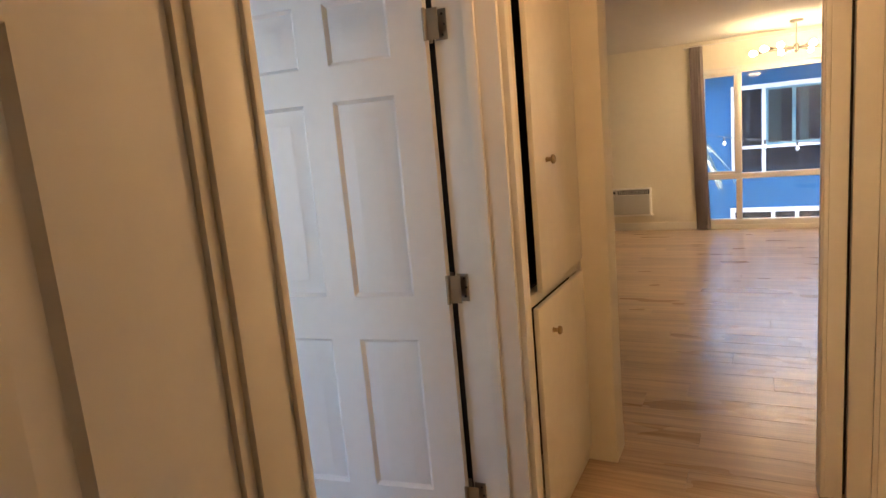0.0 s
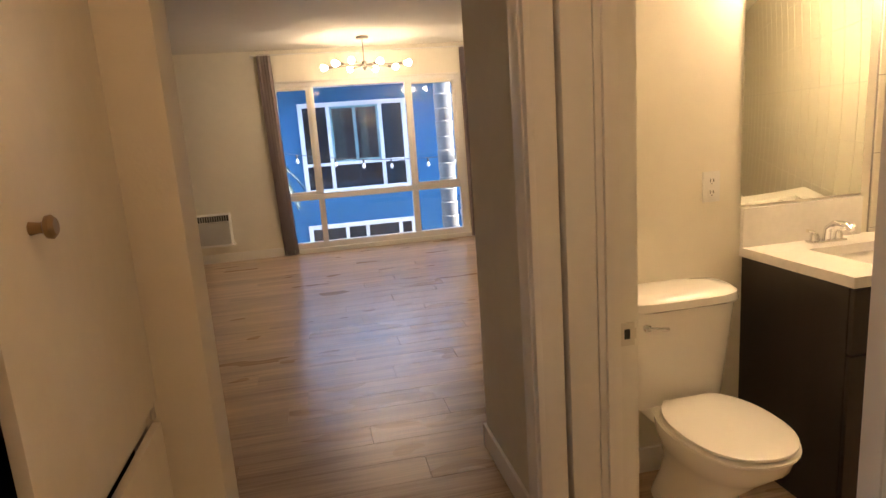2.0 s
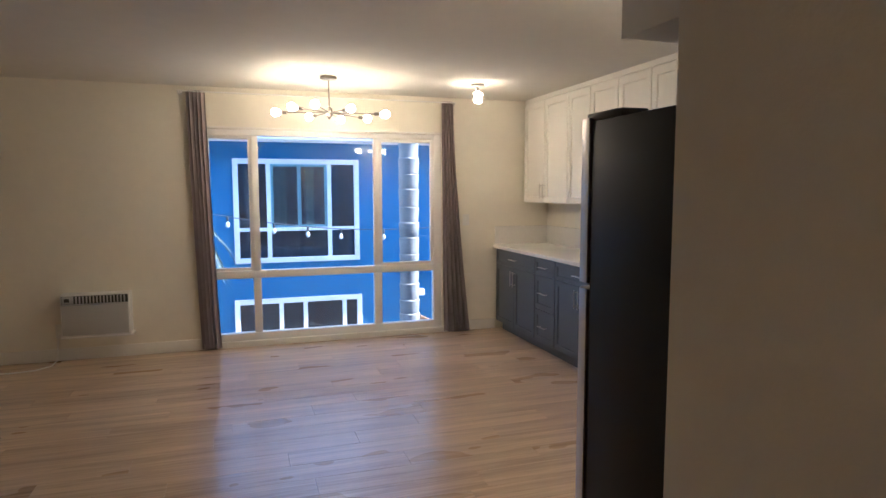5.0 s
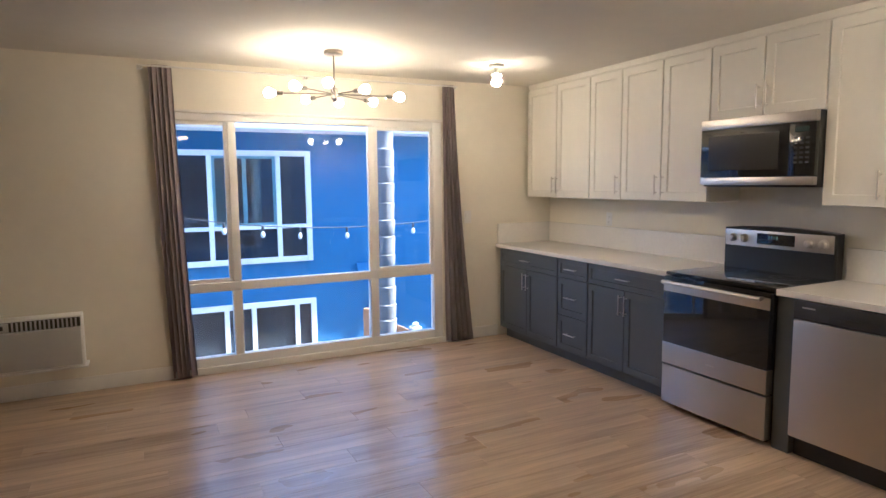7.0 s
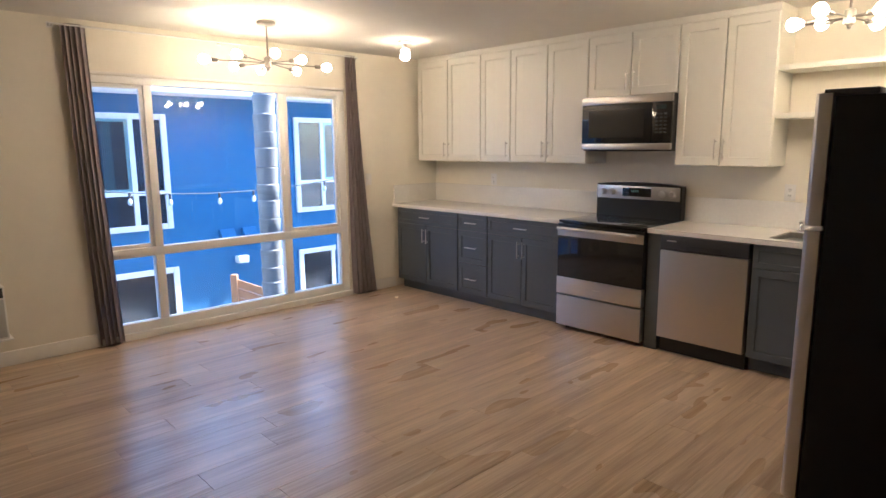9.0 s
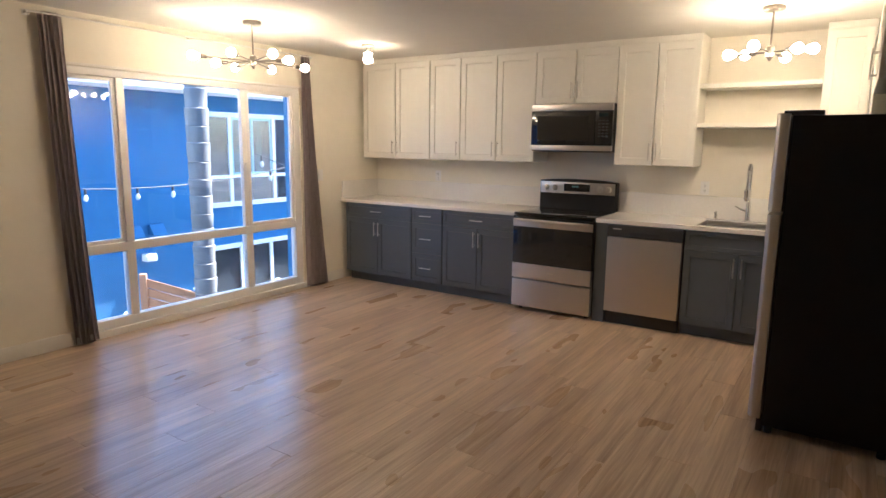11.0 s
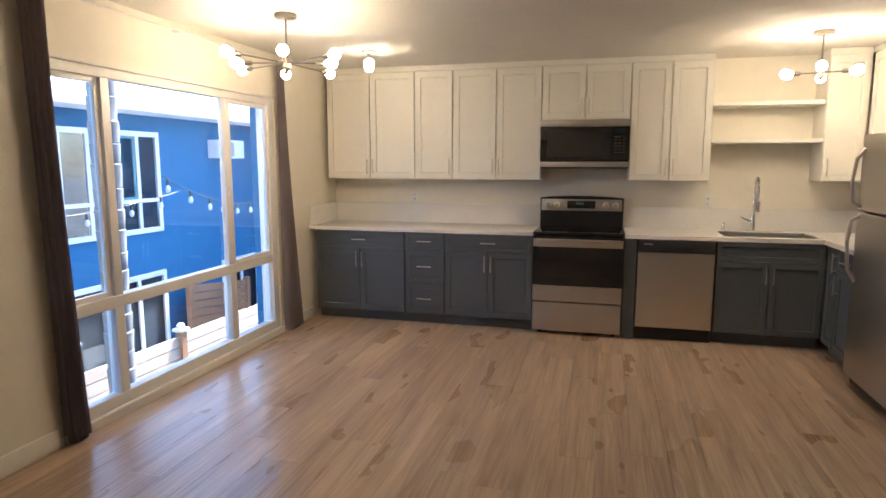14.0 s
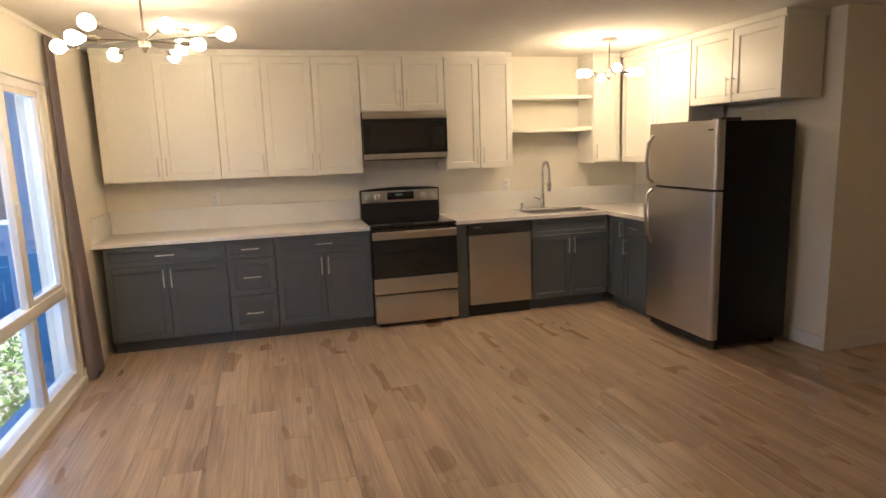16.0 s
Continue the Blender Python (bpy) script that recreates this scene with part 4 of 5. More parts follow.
def chandelier(label, m, drop, arms, light):
    """arms: (angle, length, height at its end)."""
    t = thing("chandelier", label, "chandelier", m, "sputnik chandeliers")
    bm = bmesh.new()
    lathe(bm, [(0.064, 0), (0.066, -0.004), (0.066, -0.022), (0.058, -0.028), (0.012, -0.03)], 28)
    part("canopy", bm, M_DNICKEL, t)
    bm = bmesh.new()
    tube(bm, [(0, 0, -0.025), (0, 0, -drop)], 0.006, 10)
    part("stem", bm, M_DNICKEL, t)
    bm = bmesh.new()
    lathe(bm, [(0.010, 0.045), (0.026, 0.035), (0.028, 0.0), (0.026, -0.03), (0.012, -0.04), (0.008, -0.055)], 20, (0, 0, -drop))
    part("hub", bm, M_DNICKEL, t)
    for ang, ln, dz in arms:
        a = radians(ang)
        d = Vector((math.cos(a), math.sin(a), 0)) * ln + Vector((0, 0, dz))
        u = d.normalized()
        h = Vector((0, 0, -drop))
        bm = bmesh.new()
        tube(bm, [h, h + d], 0.0045, 8)
        arm = part("arm", bm, M_DNICKEL, t)
        bm = bmesh.new()
        lathe(bm, [(0.006, 0), (0.014, 0.004), (0.0145, 0.05), (0.012, 0.052)], 14, h + d, u)
        part("socket", bm, M_DNICKEL, arm)
        part("bulb", bulb(bmesh.new(), h + d + u * 0.05, u), light, arm, "glowing round warm white bulb")
    return t


chandelier("brushed nickel sputnik chandelier with eight glowing bulbs", pose(1.165, 8.24, CEIL - 0.001), 0.29,
           [(161, 0.345, 0.004), (205, 0.245, 0.012), (116, 0.205, -0.006), (69, 0.345, -0.004), (248, 0.325, 0.008), (30, 0.315, -0.01), (301, 0.175, 0.006), (351, 0.365, -0.004)], M_BULB)
chandelier("small nickel sputnik chandelier over the sink", pose(2.54, 4.90, CEIL - 0.001), 0.28,
           [(44 + 60 * k, 0.145, 0.008 - 0.014 * (k % 2)) for k in range(6)], M_KBULB)
fl = thing("ceiling_light", "small nickel ceiling light with a cut glass shade", "ceiling light", pose(2.46, 8.21, CEIL - 0.001))
bm = bmesh.new()
lathe(bm, [(0.058, 0), (0.06, -0.004), (0.056, -0.02), (0.02, -0.026), (0.012, -0.07)], 24)
part("canopy", bm, M_NICKEL, fl)
bm = bmesh.new()
lathe(bm, [(0.03, -0.068), (0.046, -0.075), (0.048, -0.10), (0.043, -0.112), (0.049, -0.124), (0.047, -0.152), (0.03, -0.165)], 8)
sh = part("shade", bm, M_SHADE, fl, "faceted clear glass shade")
sh.visible_shadow = False
part("bulb", bulb(bmesh.new(), (0, 0, -0.072), (0, 0, -1), 0.026), M_BULB, fl, "glowing warm white bulb")

ht = thing("wall_heater", "white wall heater with a slatted top grille", "wall heater", pose(-1.02, NORTH - 0.16, 0.225))
HW, HH = 0.53, 0.365
part("case", boxes(((0, 0.02, 0), (HW, 0.16, HH)), bev=0.008), M_PLAST, ht, "white metal case")
part("front_panel", boxes(((0.012, 0.0, 0.02), (HW - 0.012, 0.024, HH - 0.085)), bev=0.006), M_HEAT, ht, "pale grey front panel")
part("grille_back", boxes(((0.012, 0.012, HH - 0.078), (HW - 0.012, 0.022, HH - 0.012))), M_DARKP, ht)
for i in range(15):
    part("slat", boxes(((0.120 + i * 0.0262, 0.006, HH - 0.076), (0.131 + i * 0.0262, 0.014, HH - 0.014))), M_HEAT, ht)
panel = part("control_box", boxes(((0.016, 0.004, HH - 0.076), (0.105, 0.016, HH - 0.014)), bev=0.003), M_HEAT, ht)
part("display", boxes(((0.036, 0.002, HH - 0.060), (0.075, 0.005, HH - 0.030)), bev=0.001), M_DARKP, panel, "small dark display")
part("bottom_lip", boxes(((-0.004, 0.0, -0.008), (HW + 0.02, 0.16, 0.004)), bev=0.003), M_PLAST, ht)
cord = thing("power_cord", "white power cord curling on the floor below the heater", "power cord")
bm = bmesh.new()
tube(bm, [(-1.06, 8.99, 0.26), (-1.07, 8.98, 0.12), (-1.07, 8.95, 0.03), (-1.09, 8.86, 0.008), (-1.18, 8.76, 0.007), (-1.36, 8.72, 0.007), (-1.55, 8.78, 0.007), (-1.70, 8.90, 0.007), (-1.75, 8.99, 0.02)], 0.006, 8)
part("cable", bm, M_PLAST, cord)
part("cover_plate", boxes(((-1.095, NORTH - 0.014, 0.20), (-1.03, NORTH, 0.32)), bev=0.003), M_PLAST, cord)


def curtain(label, x0, x1, b0, b1, seed):
    """A gathered panel hanging from the rod to the floor; x0..x1 at the top, b0..b1 at the hem."""
    rnd = random.Random(seed)
    t = thing("curtain", label, "curtain", group="grey curtains")
    nx, nz, n_f = 72, 36, 4.5
    ph = [rnd.uniform(0, 6.28) for _ in range(4)]
    top, bot = 2.345, 0.012
    front, back = [], []
    for j in range(nz + 1):
        v = j / nz
        z = top + (bot - top) * v
        rf, rb = [], []
        for i in range(nx + 1):
            u = i / nx
            a = u * n_f * 2 * math.pi
            sway = 0.012 * math.sin(3.1 * v + ph[0]) * v
            amp = 0.011 + 0.012 * v
            s = math.sin(a + 0.5 * math.sin(2.2 * v + ph[1]) + 0.25 * math.sin(7 * u + ph[2]))
            x = (x0 + (b0 - x0) * v ** 1.6) * (1 - u) + (x1 + (b1 - x1) * v ** 1.6) * u + sway + 0.006 * math.cos(a * 1.0 + ph[3]) * (1 + v)
            y = 9.008 + amp * s + 0.006 * math.sin(9 * u + 4 * v + ph[3])
            rf.append((x, y - 0.0015, z))
            rb.append((x, y + 0.0015, z))
        front.append(rf)
        back.append(rb)
    bm = bmesh.new()
    loft(bm, [f + b[::-1] for f, b in zip(front, back)])
    part("cloth", bm, M_CURT, t)
    return t


curtain("long dark grey curtain gathered beside the window", 0.025, 0.172, 0.10, 0.25, 3)
curtain("long dark grey curtain gathered at the kitchen side", 2.385, 2.505, 2.43, 2.69, 8)
rod = thing("curtain_rod", "thin white curtain rod under the ceiling", "curtain rod")
bm = bmesh.new()
tube(bm, [(-0.05, 9.0, 2.335), (2.53, 9.0, 2.335)], 0.007, 10)
part("pole", bm, M_PLAST, rod)
for x in (-0.03, 1.17, 2.515):
    part("bracket", boxes(((x - 0.014, 8.998, 2.322), (x - 0.006, NORTH, 2.338)), ((x + 0.006, 8.998, 2.322), (x + 0.014, NORTH, 2.338)), ((x - 0.02, NORTH - 0.004, 2.31), (x + 0.02, NORTH, 2.35))), M_PLAST, rod)

# fill light added to brighten the hall; no such fixture is known there
hall_fill = thing("ceiling_light", "unseen round flush fill light added to the hall", "ceiling light", pose(0.72, 1.8, CEIL - 0.001))
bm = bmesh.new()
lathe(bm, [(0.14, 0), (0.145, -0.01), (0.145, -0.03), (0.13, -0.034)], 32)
part("base", bm, M_NICKEL, hall_fill)
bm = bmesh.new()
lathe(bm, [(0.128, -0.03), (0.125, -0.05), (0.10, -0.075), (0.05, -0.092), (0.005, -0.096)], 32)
part("diffuser", bm, glow("hall_fill_glow", (1.0, 0.55, 0.24), 4.1), hall_fill, "glowing diffuser of the added fill light")

# ---- bathroom ----
wc = thing("toilet", "white two-piece toilet with its lid closed", "toilet", pose(1.745, BATH_N - 0.015, 0))
bm = bmesh.new()
loft(bm, [ellipse(0, -0.10, 0.365, 0.165, 0.082, 32, 5), ellipse(0, -0.10, 0.385, 0.178, 0.088, 32, 5), ellipse(0, -0.102, 0.745, 0.218, 0.098, 32, 6)])
part("tank", bm, M_PORC, wc, "tapered porcelain tank")
bm = bmesh.new()
loft(bm, [ellipse(0, -0.105, 0.742, 0.228, 0.106, 40, 5), ellipse(0, -0.112, 0.752, 0.236, 0.116, 40, 3.4), ellipse(0, -0.112, 0.778, 0.233, 0.114, 40, 3.2), ellipse(0, -0.110, 0.794, 0.212, 0.098, 40, 3.2), ellipse(0, -0.110, 0.799, 0.16, 0.06, 40, 3)])
part("tank_lid", bm, M_PORC, wc)
bm = bmesh.new()
loft(bm, [ellipse(0, -0.29, 0.0, 0.112, 0.225, 32, 2.8), ellipse(0, -0.29, 0.025, 0.108, 0.22, 32, 2.6), ellipse(0, -0.27, 0.09, 0.082, 0.18, 32, 2.4), ellipse(0, -0.29, 0.18, 0.088, 0.185, 32),
          ellipse(0, -0.34, 0.27, 0.13, 0.225, 32, 2.1), ellipse(0, -0.385, 0.34, 0.168, 0.255, 32, 2.2), ellipse(0, -0.395, 0.385, 0.176, 0.262, 32, 2.2)])
part("bowl", bm, M_PORC, wc)
bm = boxes(((-0.14, -0.30, 0.34), (0.14, -0.02, 0.38)), bev=0.015)
part("deck", bm, M_PORC, wc)
for nm, z0, z1, k in (("seat", 0.388, 0.404, 1.0), ("lid", 0.407, 0.425, 0.97)):
    bm = bmesh.new()
    rings = [ellipse(0, -0.425, z0, 0.172 * k, 0.232 * k, 36, 2.25, -0.225), ellipse(0, -0.425, z0 + 0.004, 0.179 * k, 0.239 * k, 36, 2.25, -0.222), ellipse(0, -0.425, z1 - 0.005, 0.179 * k, 0.239 * k, 36, 2.25, -0.222), ellipse(0, -0.425, z1, 0.165 * k, 0.225 * k, 36, 2.25, -0.228)]
    loft(bm, rings)
    part(nm, bm, M_SEAT, wc, "closed white toilet lid" if nm == "lid" else "")
for x in (-0.075, 0.075):
    part("seat_hinge", boxes(((x - 0.02, -0.235, 0.38), (x + 0.02, -0.205, 0.415)), bev=0.006), M_SEAT, wc)
bm = bmesh.new()
lathe(bm, [(0.014, 0), (0.014, 0.008), (0.008, 0.012)], 14, (-0.15, -0.197, 0.69), (0, -1, 0))
tube(bm, [(-0.15, -0.208, 0.69), (-0.11, -0.214, 0.687), (-0.075, -0.214, 0.681)], [0.007, 0.006, 0.008], 10)
part("flush_lever", bm, M_CHROME, wc, "chrome flush lever")
bm = bmesh.new()
tube(bm, [(-0.25, 0.0, 0.17), (-0.25, -0.045, 0.17), (-0.245, -0.06, 0.19), (-0.21, -0.075, 0.26), (-0.15, -0.08, 0.34), (-0.14, -0.09, 0.378)], 0.006, 8)
lathe(bm, [(0.013, 0), (0.013, 0.03)], 12, (-0.25, -0.02, 0.17), (0, -1, 0))
part("supply_hose", bm, M_NICKEL, wc, "braided steel supply hose")
for x in (-0.1, 0.1):
    bm = bmesh.new()
    lathe(bm, [(0.014, 0), (0.013, 0.012), (0.006, 0.018)], 12, (x, -0.2, 0.02))
    part("bolt_cap", bm, M_SEAT, wc)

VX0, VX1, VY0, VZ = 2.115, 2.90, 3.02, 0.845
van = thing("bathroom_vanity", "dark espresso bathroom vanity cabinet", "vanity cabinet")
for nm, p, q in (("side_panel", (VX0 + 0.012, VY0 + 0.03, 0.0), (VX0 + 0.03, BATH_N - 0.001, VZ)), ("side_panel", (VX1 - 0.03, VY0 + 0.03, 0.0), (VX1 - 0.012, BATH_N - 0.001, VZ)),
                 ("face_frame", (VX0 + 0.03, VY0 + 0.03, 0.0), (VX1 - 0.03, VY0 + 0.045, VZ)), ("bottom_panel", (VX0 + 0.03, VY0 + 0.045, 0.08), (VX1 - 0.03, BATH_N - 0.001, 0.10))):
    part(nm, boxes((p, q)), M_VAN, van)
for a, b in (((VX0 + 0.016, 0.62), (VX0 + 0.39, VZ - 0.01)), ((VX0 + 0.395, 0.62), (VX1 - 0.016, VZ - 0.01)), ((VX0 + 0.016, 0.09), (VX0 + 0.39, 0.612)), ((VX0 + 0.395, 0.09), (VX1 - 0.016, 0.612))):
    bm = boxes(((a[0], VY0 + 0.012, a[1]), (b[0], VY0 + 0.03, b[1])), bev=0.002)
    part("door", bm, M_VAN, van)
vt = thing("worktop", "white vanity top with an undermount basin", "worktop")
bx0, bx1, by0, by1 = 2.29, 2.73, 3.12, 3.40
outer = ((VX0, VY0), (VX1, VY0), (VX1, BATH_N), (VX0, BATH_N))
inner = ((bx0, by0), (bx1, by0), (bx1, by1), (bx0, by1))
bm = loft(bmesh.new(), [[(x, y, z) for x, y in ring] for ring, z in ((outer, VZ + 0.001), (outer, VZ + 0.036), (inner, VZ + 0.036), (inner, VZ + 0.001), (outer, VZ + 0.001))], caps=False)
bmesh.ops.remove_doubles(bm, verts=bm.verts, dist=0.0001)
part("slab", bm, M_QUARTZ, vt)
part("upstand", boxes(((VX0, BATH_N - 0.02, VZ + 0.036), (2.655, BATH_N, VZ + 0.19)), bev=0.002), M_QUARTZ, vt)
bm = bmesh.new()
cx, cy = (bx0 + bx1) / 2, (by0 + by1) / 2
loft(bm, [ellipse(cx, cy, VZ + 0.002, 0.235, 0.155, 32, 6), ellipse(cx, cy, VZ - 0.02, 0.215, 0.135, 32, 5), ellipse(cx, cy, VZ - 0.10, 0.17, 0.10, 32, 4), ellipse(cx, cy, VZ - 0.12, 0.05, 0.05, 32)], caps=False)
part("basin", bm, M_PORC, vt)
fc = thing("bathroom_faucet", "low chrome two-handle bathroom faucet", "faucet", pose(2.42, 3.455, VZ + 0.036))
part("base", boxes(((-0.075, -0.024, 0), (0.075, 0.024, 0.016)), bev=0.006), M_CHROME, fc)
bm = bmesh.new()
tube(bm, [(0, 0, 0.012), (0, -0.005, 0.06), (0, -0.035, 0.085), (0, -0.085, 0.085), (0, -0.115, 0.068)], [0.015, 0.013, 0.011, 0.011, 0.009], 12)
part("spout", bm, M_CHROME, fc)
for x in (-0.052, 0.052):
    bm = bmesh.new()
    lathe(bm, [(0.018, 0.014), (0.016, 0.035), (0.012, 0.045)], 14, (x, 0, 0))
    tube(bm, [(x, 0, 0.042), (x * 1.5, -0.012, 0.056), (x * 2.0, -0.02, 0.062)], [0.007, 0.006, 0.007], 10)
    part("lever", bm, M_CHROME, fc)
mir = thing("mirror", "frameless bathroom mirror above the vanity", "mirror")
part("glass", boxes(((2.11, BATH_N - 0.008, 1.045), (2.655, BATH_N - 0.001, 1.82)), bev=0.002), M_MIRROR, mir)
vl = thing("vanity_light", "chrome vanity light bar with round bulbs", "vanity light", pose(2.38, BATH_N, 1.945))
part("back_plate", boxes(((-0.31, -0.025, -0.055), (0.31, 0, 0.055)), bev=0.006), M_CHROME, vl, "polished chrome bar")
for i in range(4):
    x = -0.225 + i * 0.15
    bm = bmesh.new()
    lathe(bm, [(0.026, 0), (0.024, 0.012), (0.017, 0.016), (0.017, 0.03)], 16, (x, -0.025, 0), (0, -1, 0))
    s = part("socket", bm, M_CHROME, vl)
    part("bulb", bulb(bmesh.new(), (x, -0.05, 0), (0, -1, 0), 0.042), M_VBULB, s, "glowing warm white globe bulb")
wall_plate("wall_outlet", "white outlet plate above the toilet", pose(1.985, BATH_N - 0.006, 1.13), "outlet")
tub = thing("bathtub", "white bathtub along the tiled wall", "bathtub")
part("apron", boxes(((HR1 + 0.02, BATH_S + 0.012, 0), (BATH_E, 1.98, 0.40)), bev=0.02), M_PORC, tub)

# ---- outside ----
GROUND = -3.0
structure("ground", boxes(((-150, 9.3, GROUND - 0.2), (150, 400, GROUND)), ((-150, -200, GROUND - 0.2), (150, 9.3, GROUND - 0.001))), M_CONC, "pale concrete courtyard ground", "ground")
facade = thing("facade", "blue stucco outside of the own building", "house")
part("wall", boxes(((-8.0, NORTH + 0.181, GROUND), (WX0 - 0.0, NORTH + 0.24, 3.6)), ((WX1, NORTH + 0.181, GROUND), (6.0, NORTH + 0.24, 3.6)), ((WX0, NORTH + 0.181, GROUND), (WX1, NORTH + 0.24, WZ0)), ((WX0, NORTH + 0.181, WZ1), (WX1, NORTH + 0.24, 3.6))), M_STUCCO, facade)

house = thing("apartment_building", "two-storey blue stucco apartment building with white windows", "building")
BY = 13.75
part("wall", boxes(((-9.0, BY, GROUND), (11.5, BY + 9, 2.264))), M_STUCCO, house)
part("roof", boxes(((-9.3, BY - 0.60, 2.265), (11.8, BY + 9.3, 2.44)), bev=0.02), M_WTRIM, house, "flat roof with a white fascia")


def far_window(x0, x1, z0, z1, bars, rail, sash=None):
    """A white framed window of the building opposite; sash: the two bars between which a sliding pair hangs above the rail."""
    w = part("window", boxes(((x0, BY - 0.05, z0), (x0 + 0.085, BY - 0.002, z1)), ((x1 - 0.085, BY - 0.05, z0), (x1, BY - 0.002, z1)), ((x0 + 0.085, BY - 0.05, z0), (x1 - 0.085, BY - 0.002, z0 + 0.085)),
                             ((x0 + 0.085, BY - 0.05, z1 - 0.085), (x1 - 0.085, BY - 0.002, z1)), bev=0.004), M_WTRIM, house, "white framed window of several panes")
    for b in bars:
        part("mullion", boxes(((b - 0.035, BY - 0.045, z0 + 0.085), (b + 0.035, BY - 0.004, z1 - 0.085))), M_WTRIM, w)
    if rail:
        part("rail", boxes(((x0 + 0.085, BY - 0.042, rail - 0.03), (x1 - 0.085, BY - 0.006, rail + 0.03))), M_WTRIM, w)
    # no room behind: a flat sheet holds the interior's shade as dark colour
    part("shade_sheet", boxes(((x0 + 0.085, BY - 0.004, z0 + 0.085), (x1 - 0.085, BY - 0.001, z1 - 0.085))), M_DARKIN, w, "flat sheet painted dark for the unlit room")
    edges = [x0 + 0.085] + [e for b in bars for e in (b - 0.035, b + 0.035)] + [x1 - 0.085]
    for a, b in zip(edges[::2], edges[1::2]):
        for lo, hi in ((z0 + 0.085, rail - 0.03), (rail + 0.03, z1 - 0.085)) if rail else ((z0 + 0.085, z1 - 0.085),):
            pane(boxes(((a, BY - 0.032, lo), (b, BY - 0.028, hi))), w)
    if sash:
        a, b = sash[0] + 0.035, sash[1] - 0.035
        c, lo, hi = (a + b) / 2, rail + 0.03, z1 - 0.085
        for l, r, y in ((a, c + 0.03, BY - 0.024), (c - 0.03, b, BY - 0.016)):
            part("sash", boxes(((l, y, lo), (l + 0.045, y + 0.008, hi)), ((r - 0.045, y, lo), (r, y + 0.008, hi)), ((l + 0.045, y, lo), (r - 0.045, y + 0.008, lo + 0.04)), ((l + 0.045, y, hi - 0.04), (r - 0.045, y + 0.008, hi))), M_SASH, w, "pale green sliding sash")
        n = 18
        bm = bmesh.new()
        for l, r in ((a + 0.05, a + 0.26), (c + 0.10, c + 0.24)):
            loft(bm, [[(l + (r - l) * i / n, BY - 0.006 - 0.003 * math.sin(i * 1.9), z) for i in range(n + 1)] + [(r, BY - 0.0045, z), (l, BY - 0.0045, z)] for z in (lo + 0.03, hi - 0.02)])
        part("drape", bm, M_DRAPE, w, "dim pale drapes behind the sash")
    return w


far_window(0.33, 2.40, 0.26, 1.99, (0.89, 1.89), 0.82, (0.89, 1.89))
far_window(4.58, 6.65, 0.33, 2.0, (5.14, 6.14), 0.87, (5.14, 6.14))
far_window(-4.2, -2.1, 0.3, 2.0, (-3.6, -2.7), 0.85)
far_window(0.30, 2.43, -1.75, -0.35, (1.05, 1.45, 2.12), None)
far_window(4.58, 6.65, -2.0, -0.35, (5.3, 6.0), None)
far_window(8.3, 9.6, -2.0, -0.45, (8.95,), None)
ac = part("air_conditioner", boxes(((8.05, BY - 0.28, 1.58), (8.85, BY - 0.001, 1.93)), bev=0.01), M_WTRIM, house, "white window air conditioner")
part("grille", boxes(*[((8.12 + 0.0, BY - 0.286, 1.62 + i * 0.04), (8.5, BY - 0.279, 1.64 + i * 0.04)) for i in range(7)]), M_DARKP, ac)
for x in (3.24, 3.63):
    bm = bmesh.new()
    loft(bm, [[(x - 0.12, BY - 0.001, 0.0), (x + 0.12, BY - 0.001, 0.0), (x + 0.12, BY - 0.001, 0.16), (x - 0.12, BY - 0.001, 0.16)], [(x - 0.12, BY - 0.17, 0.0), (x + 0.12, BY - 0.17, 0.0), (x + 0.12, BY - 0.06, 0.16), (x - 0.12, BY - 0.06, 0.16)]])
    part("vent_hood", bm, M_STUCCO, house, "blue painted vent hood")
sconce = part("wall_lamp", boxes(((3.37, BY - 0.16, -0.42), (3.55, BY - 0.001, -0.30)), bev=0.02), M_WTRIM, house, "white outdoor wall lamp")
wing = thing("building_wing", "blue stucco wing with a white framed window", "building")
part("wall", boxes(((9.6, 9.9, GROUND), (11.4, BY - 0.3, 2.9))), M_STUCCO, wing)
part("roof", boxes(((9.4, 9.7, 2.901), (11.6, BY - 0.25, 3.02))), M_WTRIM, wing)
w = part("window", boxes(((9.55, 11.2, 0.5), (9.599, 11.28, 2.0)), ((9.55, 12.6, 0.5), (9.599, 12.68, 2.0)), ((9.55, 11.28, 0.5), (9.599, 12.6, 0.58)), ((9.55, 11.28, 1.92), (9.599, 12.6, 2.0))), M_WTRIM, wing)
# same flat sheet, painted dark in place of an unlit interior
part("shade_sheet", boxes(((9.58, 11.28, 0.58), (9.598, 12.6, 1.92))), M_DARKIN, w)


